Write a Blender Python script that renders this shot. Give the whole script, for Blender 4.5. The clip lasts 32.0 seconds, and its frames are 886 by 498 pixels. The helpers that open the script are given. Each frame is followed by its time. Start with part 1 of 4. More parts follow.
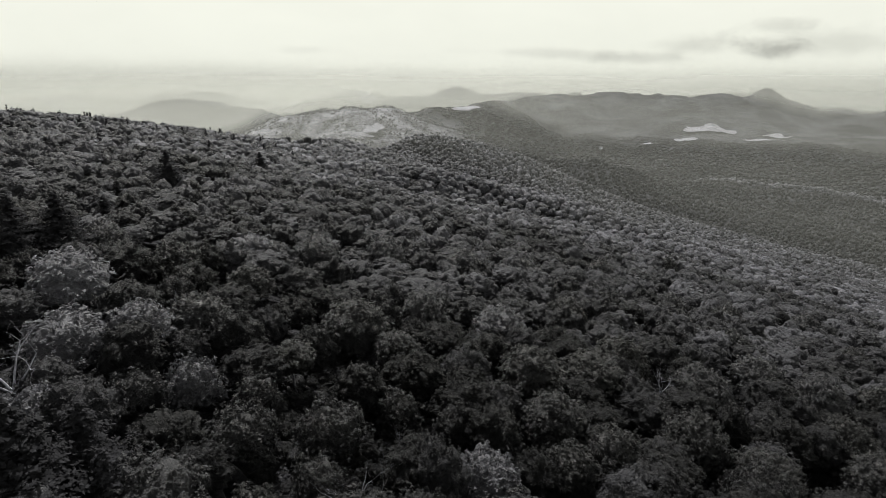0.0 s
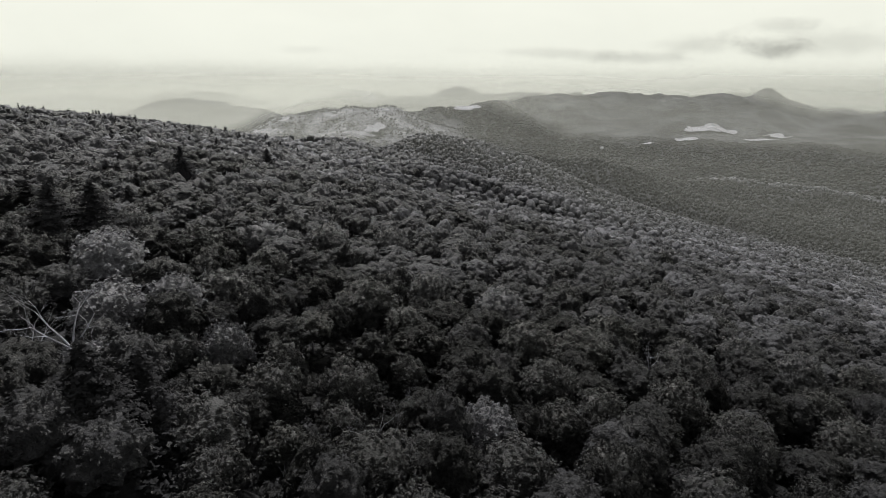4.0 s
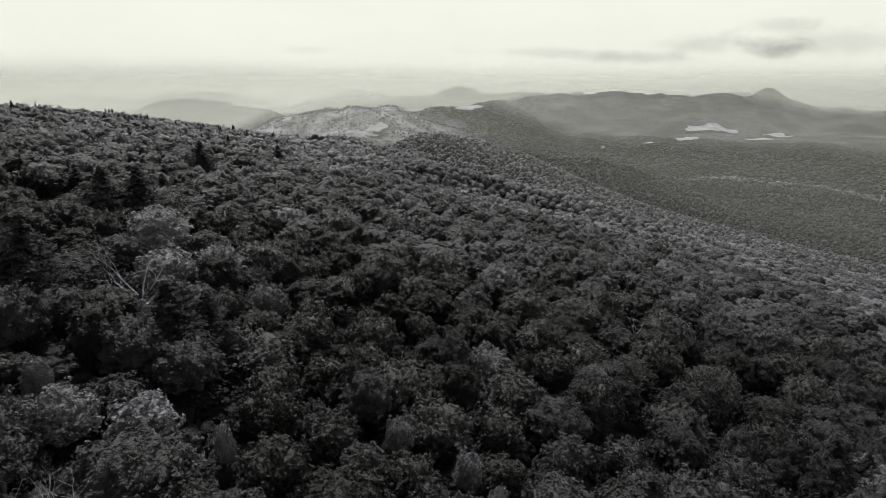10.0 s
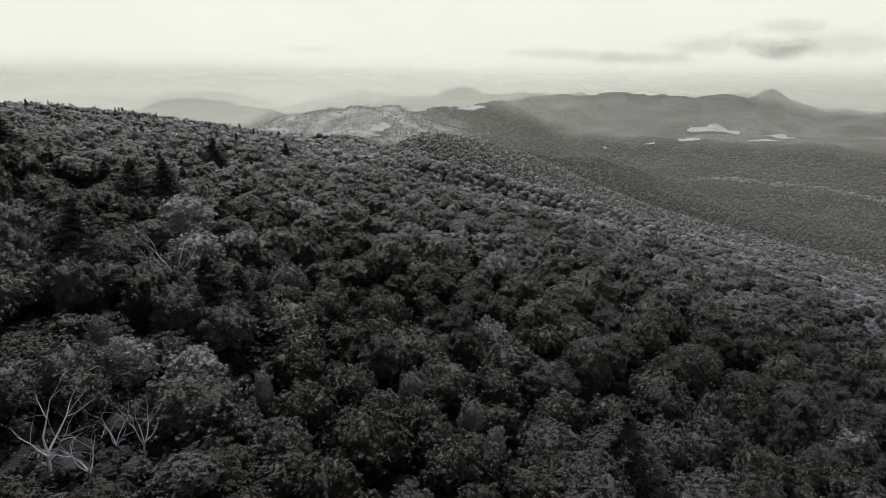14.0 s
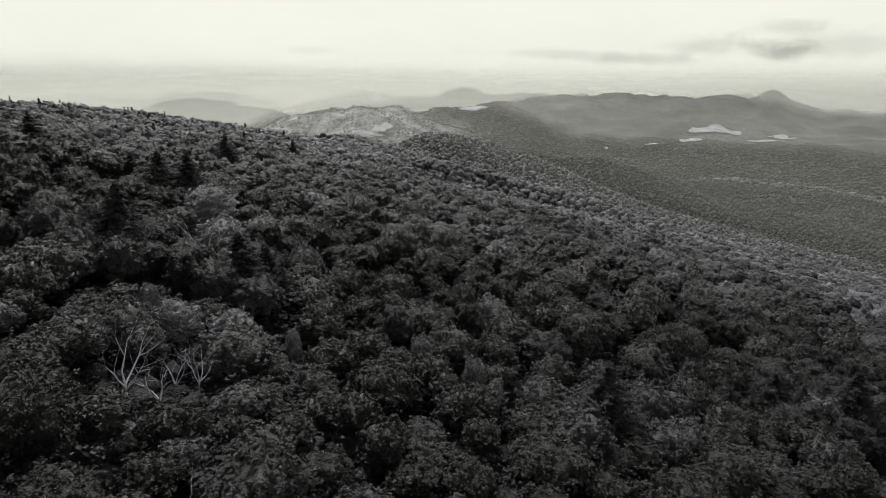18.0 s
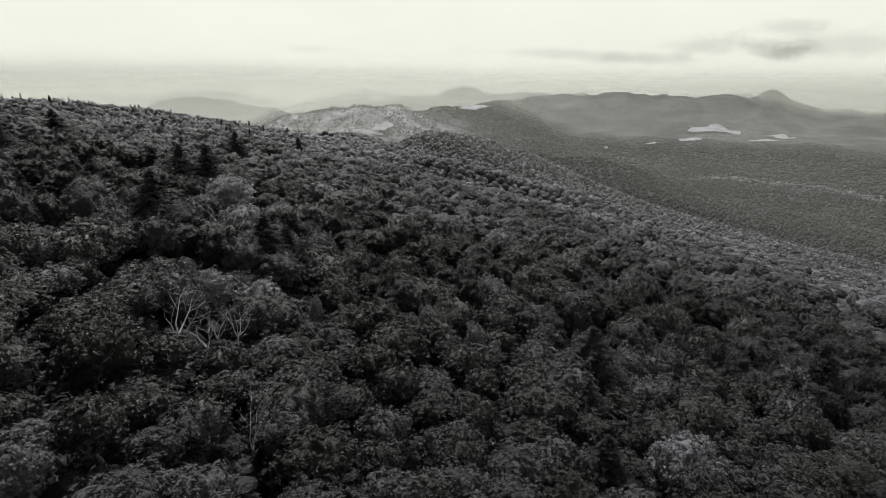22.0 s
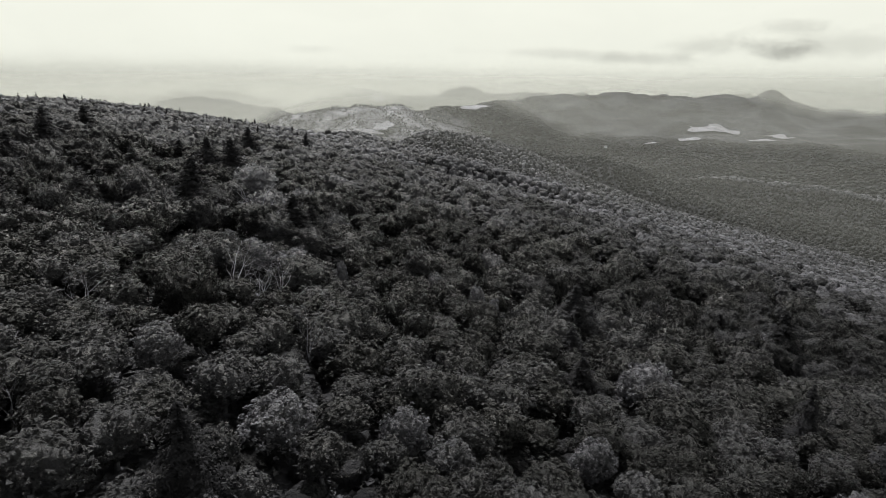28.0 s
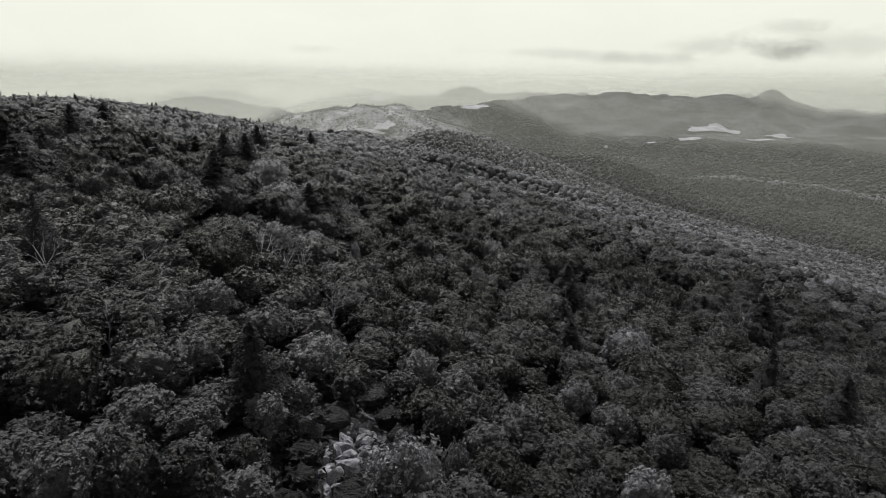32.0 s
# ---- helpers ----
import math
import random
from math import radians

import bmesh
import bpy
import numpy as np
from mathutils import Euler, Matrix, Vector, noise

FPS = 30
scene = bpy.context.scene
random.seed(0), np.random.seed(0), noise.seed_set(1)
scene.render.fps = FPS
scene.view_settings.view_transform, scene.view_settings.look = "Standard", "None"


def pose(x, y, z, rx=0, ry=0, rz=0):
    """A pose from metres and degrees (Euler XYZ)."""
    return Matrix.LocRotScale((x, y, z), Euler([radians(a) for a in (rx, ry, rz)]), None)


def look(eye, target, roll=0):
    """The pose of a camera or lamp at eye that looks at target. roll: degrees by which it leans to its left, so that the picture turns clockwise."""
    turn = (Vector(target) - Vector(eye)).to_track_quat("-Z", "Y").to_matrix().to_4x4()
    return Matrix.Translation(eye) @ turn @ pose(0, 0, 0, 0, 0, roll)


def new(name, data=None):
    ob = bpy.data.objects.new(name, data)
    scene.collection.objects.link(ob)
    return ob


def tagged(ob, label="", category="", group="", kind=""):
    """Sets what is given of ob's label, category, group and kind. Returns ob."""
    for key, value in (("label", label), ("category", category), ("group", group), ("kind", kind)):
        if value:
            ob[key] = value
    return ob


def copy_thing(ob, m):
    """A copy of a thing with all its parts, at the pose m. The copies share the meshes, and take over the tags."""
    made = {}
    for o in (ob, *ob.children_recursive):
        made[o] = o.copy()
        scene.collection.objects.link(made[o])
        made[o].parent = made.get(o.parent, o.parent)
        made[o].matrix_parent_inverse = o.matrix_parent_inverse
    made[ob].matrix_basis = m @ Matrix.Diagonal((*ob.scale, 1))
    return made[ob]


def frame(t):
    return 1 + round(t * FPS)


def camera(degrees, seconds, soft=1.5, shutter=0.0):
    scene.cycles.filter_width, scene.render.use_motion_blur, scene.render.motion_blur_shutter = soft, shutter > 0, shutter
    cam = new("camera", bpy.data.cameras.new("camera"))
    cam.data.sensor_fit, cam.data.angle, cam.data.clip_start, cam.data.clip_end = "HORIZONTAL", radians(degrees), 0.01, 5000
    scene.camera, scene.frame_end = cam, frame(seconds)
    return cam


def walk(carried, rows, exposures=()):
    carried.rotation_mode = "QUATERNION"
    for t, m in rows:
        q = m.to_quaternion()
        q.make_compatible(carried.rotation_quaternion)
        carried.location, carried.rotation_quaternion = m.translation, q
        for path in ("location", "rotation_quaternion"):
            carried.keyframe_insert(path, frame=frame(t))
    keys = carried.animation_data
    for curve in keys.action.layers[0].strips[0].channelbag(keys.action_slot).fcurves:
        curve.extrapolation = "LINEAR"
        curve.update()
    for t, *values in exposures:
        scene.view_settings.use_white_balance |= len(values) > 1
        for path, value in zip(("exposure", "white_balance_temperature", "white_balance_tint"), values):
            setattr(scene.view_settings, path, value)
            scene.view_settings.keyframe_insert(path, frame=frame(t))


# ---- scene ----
# Camera: a drone drifting backwards over a wooded mountain top, two metres a second.
cam = camera(72.0, 32.0, soft=0.45)
PATH = [
    (0.0, pose(-0.00, -0.00, 0.20, 74.22, 0, -0.60) @ pose(0, 0, 0, 0, 0, -0.13)),
    (2.0, pose(-0.29, -3.53, -0.01, 74.17, 0, -0.57) @ pose(0, 0, 0, 0, 0, -0.10)),
    (6.0, pose(-0.88, -11.29, -0.33, 74.23, 0, -0.43) @ pose(0, 0, 0, 0, 0, -0.11)),
    (9.0, pose(-1.33, -17.12, -0.59, 74.21, 0, -0.38) @ pose(0, 0, 0, 0, 0, -0.16)),
    (12.0, pose(-1.75, -23.19, -0.71, 74.22, 0, -0.25) @ pose(0, 0, 0, 0, 0, -0.08)),
    (14.0, pose(-1.99, -26.97, -0.75, 74.24, 0, -0.17) @ pose(0, 0, 0, 0, 0, 0.02)),
    (17.0, pose(-2.40, -33.08, -0.92, 74.29, 0, -0.03) @ pose(0, 0, 0, 0, 0, 0.04)),
    (20.0, pose(-2.78, -39.21, -1.06, 74.23, 0, 0.00) @ pose(0, 0, 0, 0, 0, 0.09)),
    (23.0, pose(-3.20, -45.30, -1.31, 74.21, 0, -0.03) @ pose(0, 0, 0, 0, 0, 0.18)),
    (25.0, pose(-3.46, -49.28, -1.41, 74.21, 0, -0.06) @ pose(0, 0, 0, 0, 0, 0.21)),
    (28.0, pose(-3.91, -55.63, -1.43, 74.21, 0, 0.00) @ pose(0, 0, 0, 0, 0, 0.20)),
    (30.0, pose(-4.10, -59.64, -1.45, 74.21, 0, 0.04) @ pose(0, 0, 0, 0, 0, 0.17)),
    (32.0, pose(-4.37, -64.00, -1.59, 74.20, 0, 0.08) @ pose(0, 0, 0, 0, 0, 0.19)),
]
walk(cam, PATH)

# ---------------------------------------------------------------- world and light
SUN_ELEV, SUN_TURN = 52.0, -14.0


def make_world():
    w = bpy.data.worlds.new("overcast_sky")
    scene.world = w
    w.use_nodes = True
    nt = w.node_tree
    nt.nodes.clear()
    N, L = nt.nodes.new, nt.links.new
    out = N("ShaderNodeOutputWorld")
    bg = N("ShaderNodeBackground")
    L(bg.outputs[0], out.inputs[0])
    sky = N("ShaderNodeTexSky")
    sky.sky_type, sky.sun_disc = "NISHITA", False
    sky.sun_elevation, sky.sun_rotation = radians(SUN_ELEV), radians(SUN_TURN)
    bw = N("ShaderNodeRGBToBW")
    L(sky.outputs[0], bw.inputs[0])
    thin = N("ShaderNodeMath")
    thin.operation = "MULTIPLY"
    thin.inputs[1].default_value = 0.1
    L(bw.outputs[0], thin.inputs[0])
    tc = N("ShaderNodeTexCoord")
    sep = N("ShaderNodeSeparateXYZ")
    L(tc.outputs["Generated"], sep.inputs[0])
    ramp = N("ShaderNodeValToRGB")
    lift = N("ShaderNodeMath")
    lift.operation = "ADD"
    lift.inputs[1].default_value = 0.05
    L(sep.outputs["Z"], lift.inputs[0])
    L(lift.outputs[0], ramp.inputs[0])
    e = ramp.color_ramp.elements
    e[0].position, e[0].color = 0.0, (0.53, 0.54, 0.48, 1)
    e[1].position, e[1].color = 1.0, (0.18, 0.182, 0.178, 1)
    for p, c in ((0.030, 0.60), (0.050, 0.80), (0.064, 0.88), (0.09, 0.905), (0.15, 0.94), (0.27, 0.90), (0.55, 0.38)):
        el = e.new(p)
        el.color = (c * 0.985, c, c * 0.885, 1)
    # broken, streaky cloud base: the direction flattened so that clouds stretch along the horizon
    flat = N("ShaderNodeMapping")
    flat.inputs["Scale"].default_value = (4.0, 4.0, 9.0)
    L(tc.outputs["Generated"], flat.inputs[0])
    nz = N("ShaderNodeTexNoise")
    nz.inputs["Scale"].default_value, nz.inputs["Detail"].default_value = 1.5, 7.0
    nz.inputs["Roughness"].default_value, nz.inputs["Distortion"].default_value = 0.55, 0.7
    L(flat.outputs[0], nz.inputs[0])
    streak = N("ShaderNodeMapRange")
    streak.inputs[1].default_value, streak.inputs[2].default_value = 0.36, 0.68
    streak.inputs[3].default_value, streak.inputs[4].default_value = 0.98, 1.012
    L(nz.outputs[0], streak.inputs[0])

    puff = N("ShaderNodeMapping")
    puff.inputs["Scale"].default_value = (15.0, 15.0, 30.0)
    L(tc.outputs["Generated"], puff.inputs[0])
    curl = N("ShaderNodeTexNoise")
    curl.inputs["Scale"].default_value, curl.inputs["Detail"].default_value = 1.0, 6.0
    curl.inputs["Roughness"].default_value, curl.inputs["Distortion"].default_value = 0.5, 0.4
    L(puff.outputs[0], curl.inputs[0])

    def blob(dx, dz, wx, wz, depth, soft=1.3, slant=0.0, fray=2.4):
        """One darker cloud at a bearing and height, with a ragged edge."""
        v = N("ShaderNodeVectorMath")
        v.operation = "SUBTRACT"
        v.inputs[1].default_value = (dx, math.sqrt(1 - dx * dx - dz * dz), dz)
        L(tc.outputs["Generated"], v.inputs[0])
        m = N("ShaderNodeMapping")
        m.vector_type = "TEXTURE"
        m.inputs["Rotation"].default_value = (0, slant, 0)
        m.inputs["Scale"].default_value = (wx, 3.3, wz)
        L(v.outputs[0], m.inputs[0])
        ln = N("ShaderNodeVectorMath")
        ln.operation = "LENGTH"
        L(m.outputs[0], ln.inputs[0])
        rag = N("ShaderNodeMath")
        rag.operation = "MULTIPLY_ADD"
        rag.inputs[1].default_value, rag.inputs[2].default_value = fray, -fray / 2
        L(curl.outputs[0], rag.inputs[0])
        add = N("ShaderNodeMath")
        add.operation = "ADD"
        L(ln.outputs["Value"], add.inputs[0])
        L(rag.outputs[0], add.inputs[1])
        mr = N("ShaderNodeMapRange")
        mr.interpolation_type = "SMOOTHSTEP"
        mr.inputs[1].default_value, mr.inputs[2].default_value = 0.1, soft
        mr.inputs[3].default_value, mr.inputs[4].default_value = 1.0 - depth, 1.0
        L(add.outputs[0], mr.inputs[0])
        return mr.outputs[0]

    val = streak.outputs[0]
    for b in ((0.460, 0.034, 0.046, 0.020, 0.42, 1.1), (0.53, 0.045, 0.08, 0.022, 0.17), (0.378, 0.042, 0.045, 0.020, 0.2), (0.31, 0.026, 0.10, 0.009, 0.19, 1.3, 0.05),
              (0.17, 0.034, 0.13, 0.008, 0.13, 1.3, 0.05), (0.47, 0.066, 0.04, 0.010, 0.16), (-0.20, 0.040, 0.07, 0.007, 0.08), (-0.62, -0.012, 0.62, 0.032, 0.32, 1.5, 0.0, 0.4)):
        mu = N("ShaderNodeMath")
        mu.operation = "MULTIPLY"
        L(val, mu.inputs[0])
        L(blob(*b), mu.inputs[1])
        val = mu.outputs[0]
    cloud = N("ShaderNodeMix")
    cloud.data_type, cloud.blend_type = "RGBA", "MULTIPLY"
    cloud.inputs[0].default_value = 1.0
    L(ramp.outputs[0], cloud.inputs[6])
    L(val, cloud.inputs[7])
    mix = N("ShaderNodeMix")
    mix.data_type = "RGBA"
    mix.inputs[0].default_value = 0.94
    L(thin.outputs[0], mix.inputs[6])
    L(cloud.outputs[2], mix.inputs[7])
    L(mix.outputs[2], bg.inputs[0])
    bg.inputs[1].default_value = 1.0


make_world()
sun_data = bpy.data.lights.new("sun", "SUN")
sun_data.energy, sun_data.angle, sun_data.color = 5.0, radians(4), (1.0, 0.99, 0.93)
sun_ob = new("sun", sun_data)
_e, _a = radians(SUN_ELEV), radians(SUN_TURN)
sun_ob.matrix_world = look((0, 0, 60), (-math.sin(_a) * math.cos(_e) * 10, -math.cos(_a) * math.cos(_e) * 10, 60 - math.sin(_e) * 10))


# ---------------------------------------------------------------- materials
def grey(v):
    """A colour of the toned black-and-white film stock."""
    return (v, v * 0.995, v * 1.15, 1.0)


class Mat:
    """A small builder for node materials."""

    def __init__(self, name, rough=0.6, spec=0.3):
        self.m = bpy.data.materials.new(name)
        self.m.use_nodes = True
        self.nt = self.m.node_tree
        self.b = self.nt.nodes["Principled BSDF"]
        self.b.inputs["Roughness"].default_value = rough
        self.b.inputs["Specular IOR Level"].default_value = spec
        self.tc = self.nt.nodes.new("ShaderNodeTexCoord")
        self.geo = self.nt.nodes.new("ShaderNodeNewGeometry")

    def node(self, kind):
        return self.nt.nodes.new(kind)

    def link(self, a, b):
        self.nt.links.new(a, b)

    def noise(self, scale, detail=4.0, world=True, rough=0.55):
        n = self.node("ShaderNodeTexNoise")
        n.inputs["Scale"].default_value, n.inputs["Detail"].default_value = scale, detail
        n.inputs["Roughness"].default_value = rough
        self.link(self.geo.outputs["Position"] if world else self.tc.outputs["Object"], n.inputs["Vector"])
        return n.outputs[0]

    def range(self, src, a, b, lo, hi):
        n = self.node("ShaderNodeMapRange")
        for i, v in enumerate((a, b, lo, hi)):
            n.inputs[i + 1].default_value = v
        self.link(src, n.inputs[0])
        return n.outputs[0]

    def math(self, op, a, b):
        n = self.node("ShaderNodeMath")
        n.operation = op
        for i, v in enumerate((a, b)):
            if isinstance(v, (int, float)):
                n.inputs[i].default_value = v
            else:
                self.link(v, n.inputs[i])
        return n.outputs[0]

    def colour(self, value):
        """A tone value (socket) into the film's grey, as base colour."""
        n = self.node("ShaderNodeMix")
        n.data_type, n.blend_type = "RGBA", "MULTIPLY"
        n.inputs[0].default_value = 1.0
        n.inputs[6].default_value = grey(1.0)
        self.link(value, n.inputs[7])
        self.link(n.outputs[2], self.b.inputs["Base Color"])
        return n.outputs[2]

    def bump(self, src, strength, dist):
        n = self.node("ShaderNodeBump")
        n.inputs["Strength"].default_value, n.inputs["Distance"].default_value = strength, dist
        self.link(src, n.inputs["Height"])
        self.link(n.outputs[0], self.b.inputs["Normal"])


def foliage(name, base, per_object, spread=0.5, rough=0.5, relief=0.0):
    """Leaves: each tree has its own tone, each leaf a little of its own, and stands of trees differ."""
    k = Mat(name, rough, 0.12 if rough > 0.7 else 0.45 if per_object else 0.2)
    if per_object:
        oi = k.node("ShaderNodeObjectInfo")
        tree = oi.outputs["Random"]
    else:
        at = k.node("ShaderNodeAttribute")
        at.attribute_name = "tone"
        tree = at.outputs["Fac"]
    tree_f = k.range(k.math("POWER", tree, 1.6), 0, 1, 1 - spread, 1 + spread * 1.3)
    leaf_f = k.range(k.geo.outputs["Random Per Island"], 0, 1, 0.6 if per_object else 0.85, 1.5 if per_object else 1.16)
    stand_f = k.range(k.noise(0.014, 3), 0.35, 0.68, 0.66, 1.42)
    v = k.math("MULTIPLY", k.math("MULTIPLY", tree_f, leaf_f), k.math("MULTIPLY", stand_f, base))
    if relief:
        v = k.math("MULTIPLY", v, k.range(k.noise(relief, 5, True, 0.7), 0.34, 0.66, 0.8, 1.2))
        if per_object:
            k.bump(k.noise(relief * 1.3, 5, True, 0.7), 1.0, 1.0 / relief)
        else:  # far crowns: tufts and boughs as well as leaves
            tufts = k.noise(0.85, 3, True, 0.6)
            v = k.math("MULTIPLY", v, k.range(tufts, 0.36, 0.62, 0.85, 1.15))
            k.bump(k.math("ADD", k.math("MULTIPLY", tufts, 2.2), k.noise(relief * 1.2, 4, True, 0.75)), 1.0, 0.5)
    col = k.colour(v)
    tr = k.node("ShaderNodeBsdfTranslucent")
    k.link(col, tr.inputs[0])
    mx = k.node("ShaderNodeMixShader")
    mx.inputs[0].default_value = 0.10
    k.link(k.b.outputs[0], mx.inputs[1])
    k.link(tr.outputs[0], mx.inputs[2])
    k.link(mx.outputs[0], k.nt.nodes["Material Output"].inputs[0])
    return k.m


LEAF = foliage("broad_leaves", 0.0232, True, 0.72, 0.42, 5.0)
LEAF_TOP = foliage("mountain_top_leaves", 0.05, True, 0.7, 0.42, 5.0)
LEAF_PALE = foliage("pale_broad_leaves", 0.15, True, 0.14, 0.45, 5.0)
# same leaves by distance; flank, ridge and valley bases paled for haze and sun
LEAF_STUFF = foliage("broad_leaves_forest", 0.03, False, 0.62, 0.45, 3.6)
LEAF_SLOPE_LIT = foliage("slope_treetops_lit", 0.057, False, 0.6, 0.5, 3.0)
LEAF_RIDGE_HAZED = foliage("ridge_treetops_hazed", 0.104, False, 0.6, 0.5, 3.0)
LEAF_VALLEY_HAZED = foliage("valley_treetops_hazed", 0.098, False, 0.6, 0.55, 3.0)
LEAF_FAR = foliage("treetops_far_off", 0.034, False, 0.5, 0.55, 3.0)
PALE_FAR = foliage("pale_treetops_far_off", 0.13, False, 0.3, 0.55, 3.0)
NEEDLE = foliage("spruce_needles", 0.028, True, 0.3, 0.85)
NEEDLE_STUFF = foliage("spruce_needles_forest", 0.026, False, 0.3, 0.85)


def bark(name, base):
    k = Mat(name, 0.85, 0.2)
    k.colour(k.math("MULTIPLY", k.range(k.noise(9.0, 5, False), 0.3, 0.7, 0.55, 1.35), base))
    k.bump(k.noise(26.0, 4, False), 0.5, 0.02)
    return k.m


BARK = bark("grey_bark", 0.13)
BLEACHED = bark("bleached_deadwood", 0.5)


def canopy_ground():
    k = Mat("wooded_land", 0.9, 0.1)
    vor = k.node("ShaderNodeTexVoronoi")
    vor.inputs["Scale"].default_value = 0.14
    k.link(k.geo.outputs["Position"], vor.inputs["Vector"])
    sepc = k.node("ShaderNodeSeparateColor")
    k.link(vor.outputs["Color"], sepc.inputs[0])
    crown = k.range(sepc.outputs[0], 0, 1, 0.72, 1.32)
    stand = k.range(k.noise(0.006, 5), 0.35, 0.68, 0.45, 1.8)
    fine = k.range(k.noise(0.5, 3), 0.3, 0.7, 0.75, 1.25)
    wood = k.math("MULTIPLY", k.math("MULTIPLY", crown, stand), k.math("MULTIPLY", fine, 0.05))
    # farmed hill: small fields among the woods
    away = k.node("ShaderNodeVectorMath")
    away.operation = "DISTANCE"
    away.inputs[1].default_value = (-350.0, 2080.0, -120.0)
    k.link(k.geo.outputs["Position"], away.inputs[0])
    farm = k.range(away.outputs["Value"], 230, 520, 1.0, 0.0)
    field = k.math("MULTIPLY", farm, k.range(k.noise(0.012, 6, True, 0.65), 0.28, 0.66, 0.0, 1.0))
    k.colour(k.math("ADD", wood, k.math("MULTIPLY", field, k.range(k.noise(0.085, 6, True, 0.7), 0.32, 0.66, 0.06, 0.36))))
    h = k.math("SUBTRACT", k.noise(0.35, 3), k.math("MULTIPLY", vor.outputs["Distance"], 0.22))
    k.bump(h, 1.0, 4.0)
    return k.m


LAND = canopy_ground()


def stone():
    k = Mat("lichen_rock", 0.85, 0.25)
    a = k.range(k.noise(1.6, 6), 0.35, 0.65, 0.55, 1.25)
    c = k.range(k.noise(9.0, 5), 0.35, 0.65, 0.7, 1.25)
    k.colour(k.math("MULTIPLY", k.math("MULTIPLY", a, c), 0.2))
    k.bump(k.noise(5.0, 9), 1.0, 0.10)
    return k.m


ROCK = stone()


def meadow():
    k = Mat("mown_meadow", 0.95, 0.1)
    k.colour(k.math("MULTIPLY", k.range(k.noise(0.02, 6), 0.3, 0.7, 0.7, 1.25), 0.29))
    return k.m


MEADOW = meadow()


# ---------------------------------------------------------------- the land
def smooth(a, b, v):
    u = np.clip((v - a) / (b - a), 0, 1)
    return u * u * (3 - 2 * u)


def bell(x, y, cx, cy, sx, sy):
    return np.exp(-(((x - cx) / sx) ** 2) - ((y - cy) / sy) ** 2)


def waves(x, y, size, seed):
    """Smooth uneven relief, -1 to 1."""
    out = 0.0
    for i in range(5):
        a = seed * 1.7 + i * 2.39
        f = 2 * math.pi / size * (0.7 + 0.37 * i)
        out = out + np.sin((x * math.cos(a) + y * math.sin(a)) * f + seed * 3.1 + i) / (1 + 0.7 * i)
    return out / 2.6


def treetops(x, y):
    """Height of the wood's roof over the near mountain and the country beyond it."""
    x, y = np.asarray(x, float), np.asarray(y, float)
    u = np.clip(x, -420, 900) / 100
    v = np.where(y < -160, -160 - 60 * np.tanh((-160 - y) / 60 * 0.5), y) / 100
    v = np.minimum(v, 12.0)
    bend = np.where(u > 1.2, 2.4 * u - 1.44, u * u)
    near = -23.2 - 27.8 * u - 10.5 * v - 1.46 * bend + 1.03 * u * v - 0.22 * v * v
    near = near - 13.0 * bell(x, y, -230, 150, 110, 170) - 30 * smooth(190, 430, -x)
    near = near + 9.0 * bell(x, y, -90, 620, 110, 170) + 1.6 * waves(x, y, 90, 1)
    near = near - 0.0006 * np.clip(y - 640, 0, 700) ** 2 * smooth(-20, -160, x) - 0.0005 * np.clip(y - 450, 0, 700) ** 2 * smooth(-150, -260, x)
    off = (y - 425 - 0.5 * (x - 19)) / 1.12  # across the rib of the flank
    along = smooth(-60, 0, x) * smooth(210, 110, x)
    near = near + 3.0 * bell(x, y, 75, 480, 110, 80) + 8.0 * along * np.exp(-((off - 6) / 26) ** 2) - 9.0 * along * np.exp(-((off + 52) / 30) ** 2)
    near = near + 60 * bell(x, y, 62, 1010, 215, 190) + 20 * bell(x, y, -160, 1000, 110, 170) + 5 * bell(x, y, 140, 170, 60, 50)
    near = near + 2.5 * bell(x, y, -225, 380, 60, 120) + 7 * bell(x, y, -95, 650, 55, 110)
    near = near - 0.0007 * np.clip(y - 1180, 0, 900) ** 2
    near = near + np.clip(-1.5 + 1.5 * u + 1.0 * v, -3, 0) * smooth(420, 160, y)
    far = country(x, y)
    k = 9.0
    m = np.maximum(near, far)
    return m + k * np.log(np.exp((near - m) / k) + np.exp((far - m) / k))


def hill(x, y, cx, cy, sx, sy, top, lean=0.0):
    """A hill of the valley by its top; lean: how its crest line swings away from across."""
    return -330 + (top + 330) * np.exp(-(((x - cx) / sx) ** 2) - ((y - cy - lean * (x - cx)) / sy) ** 2)


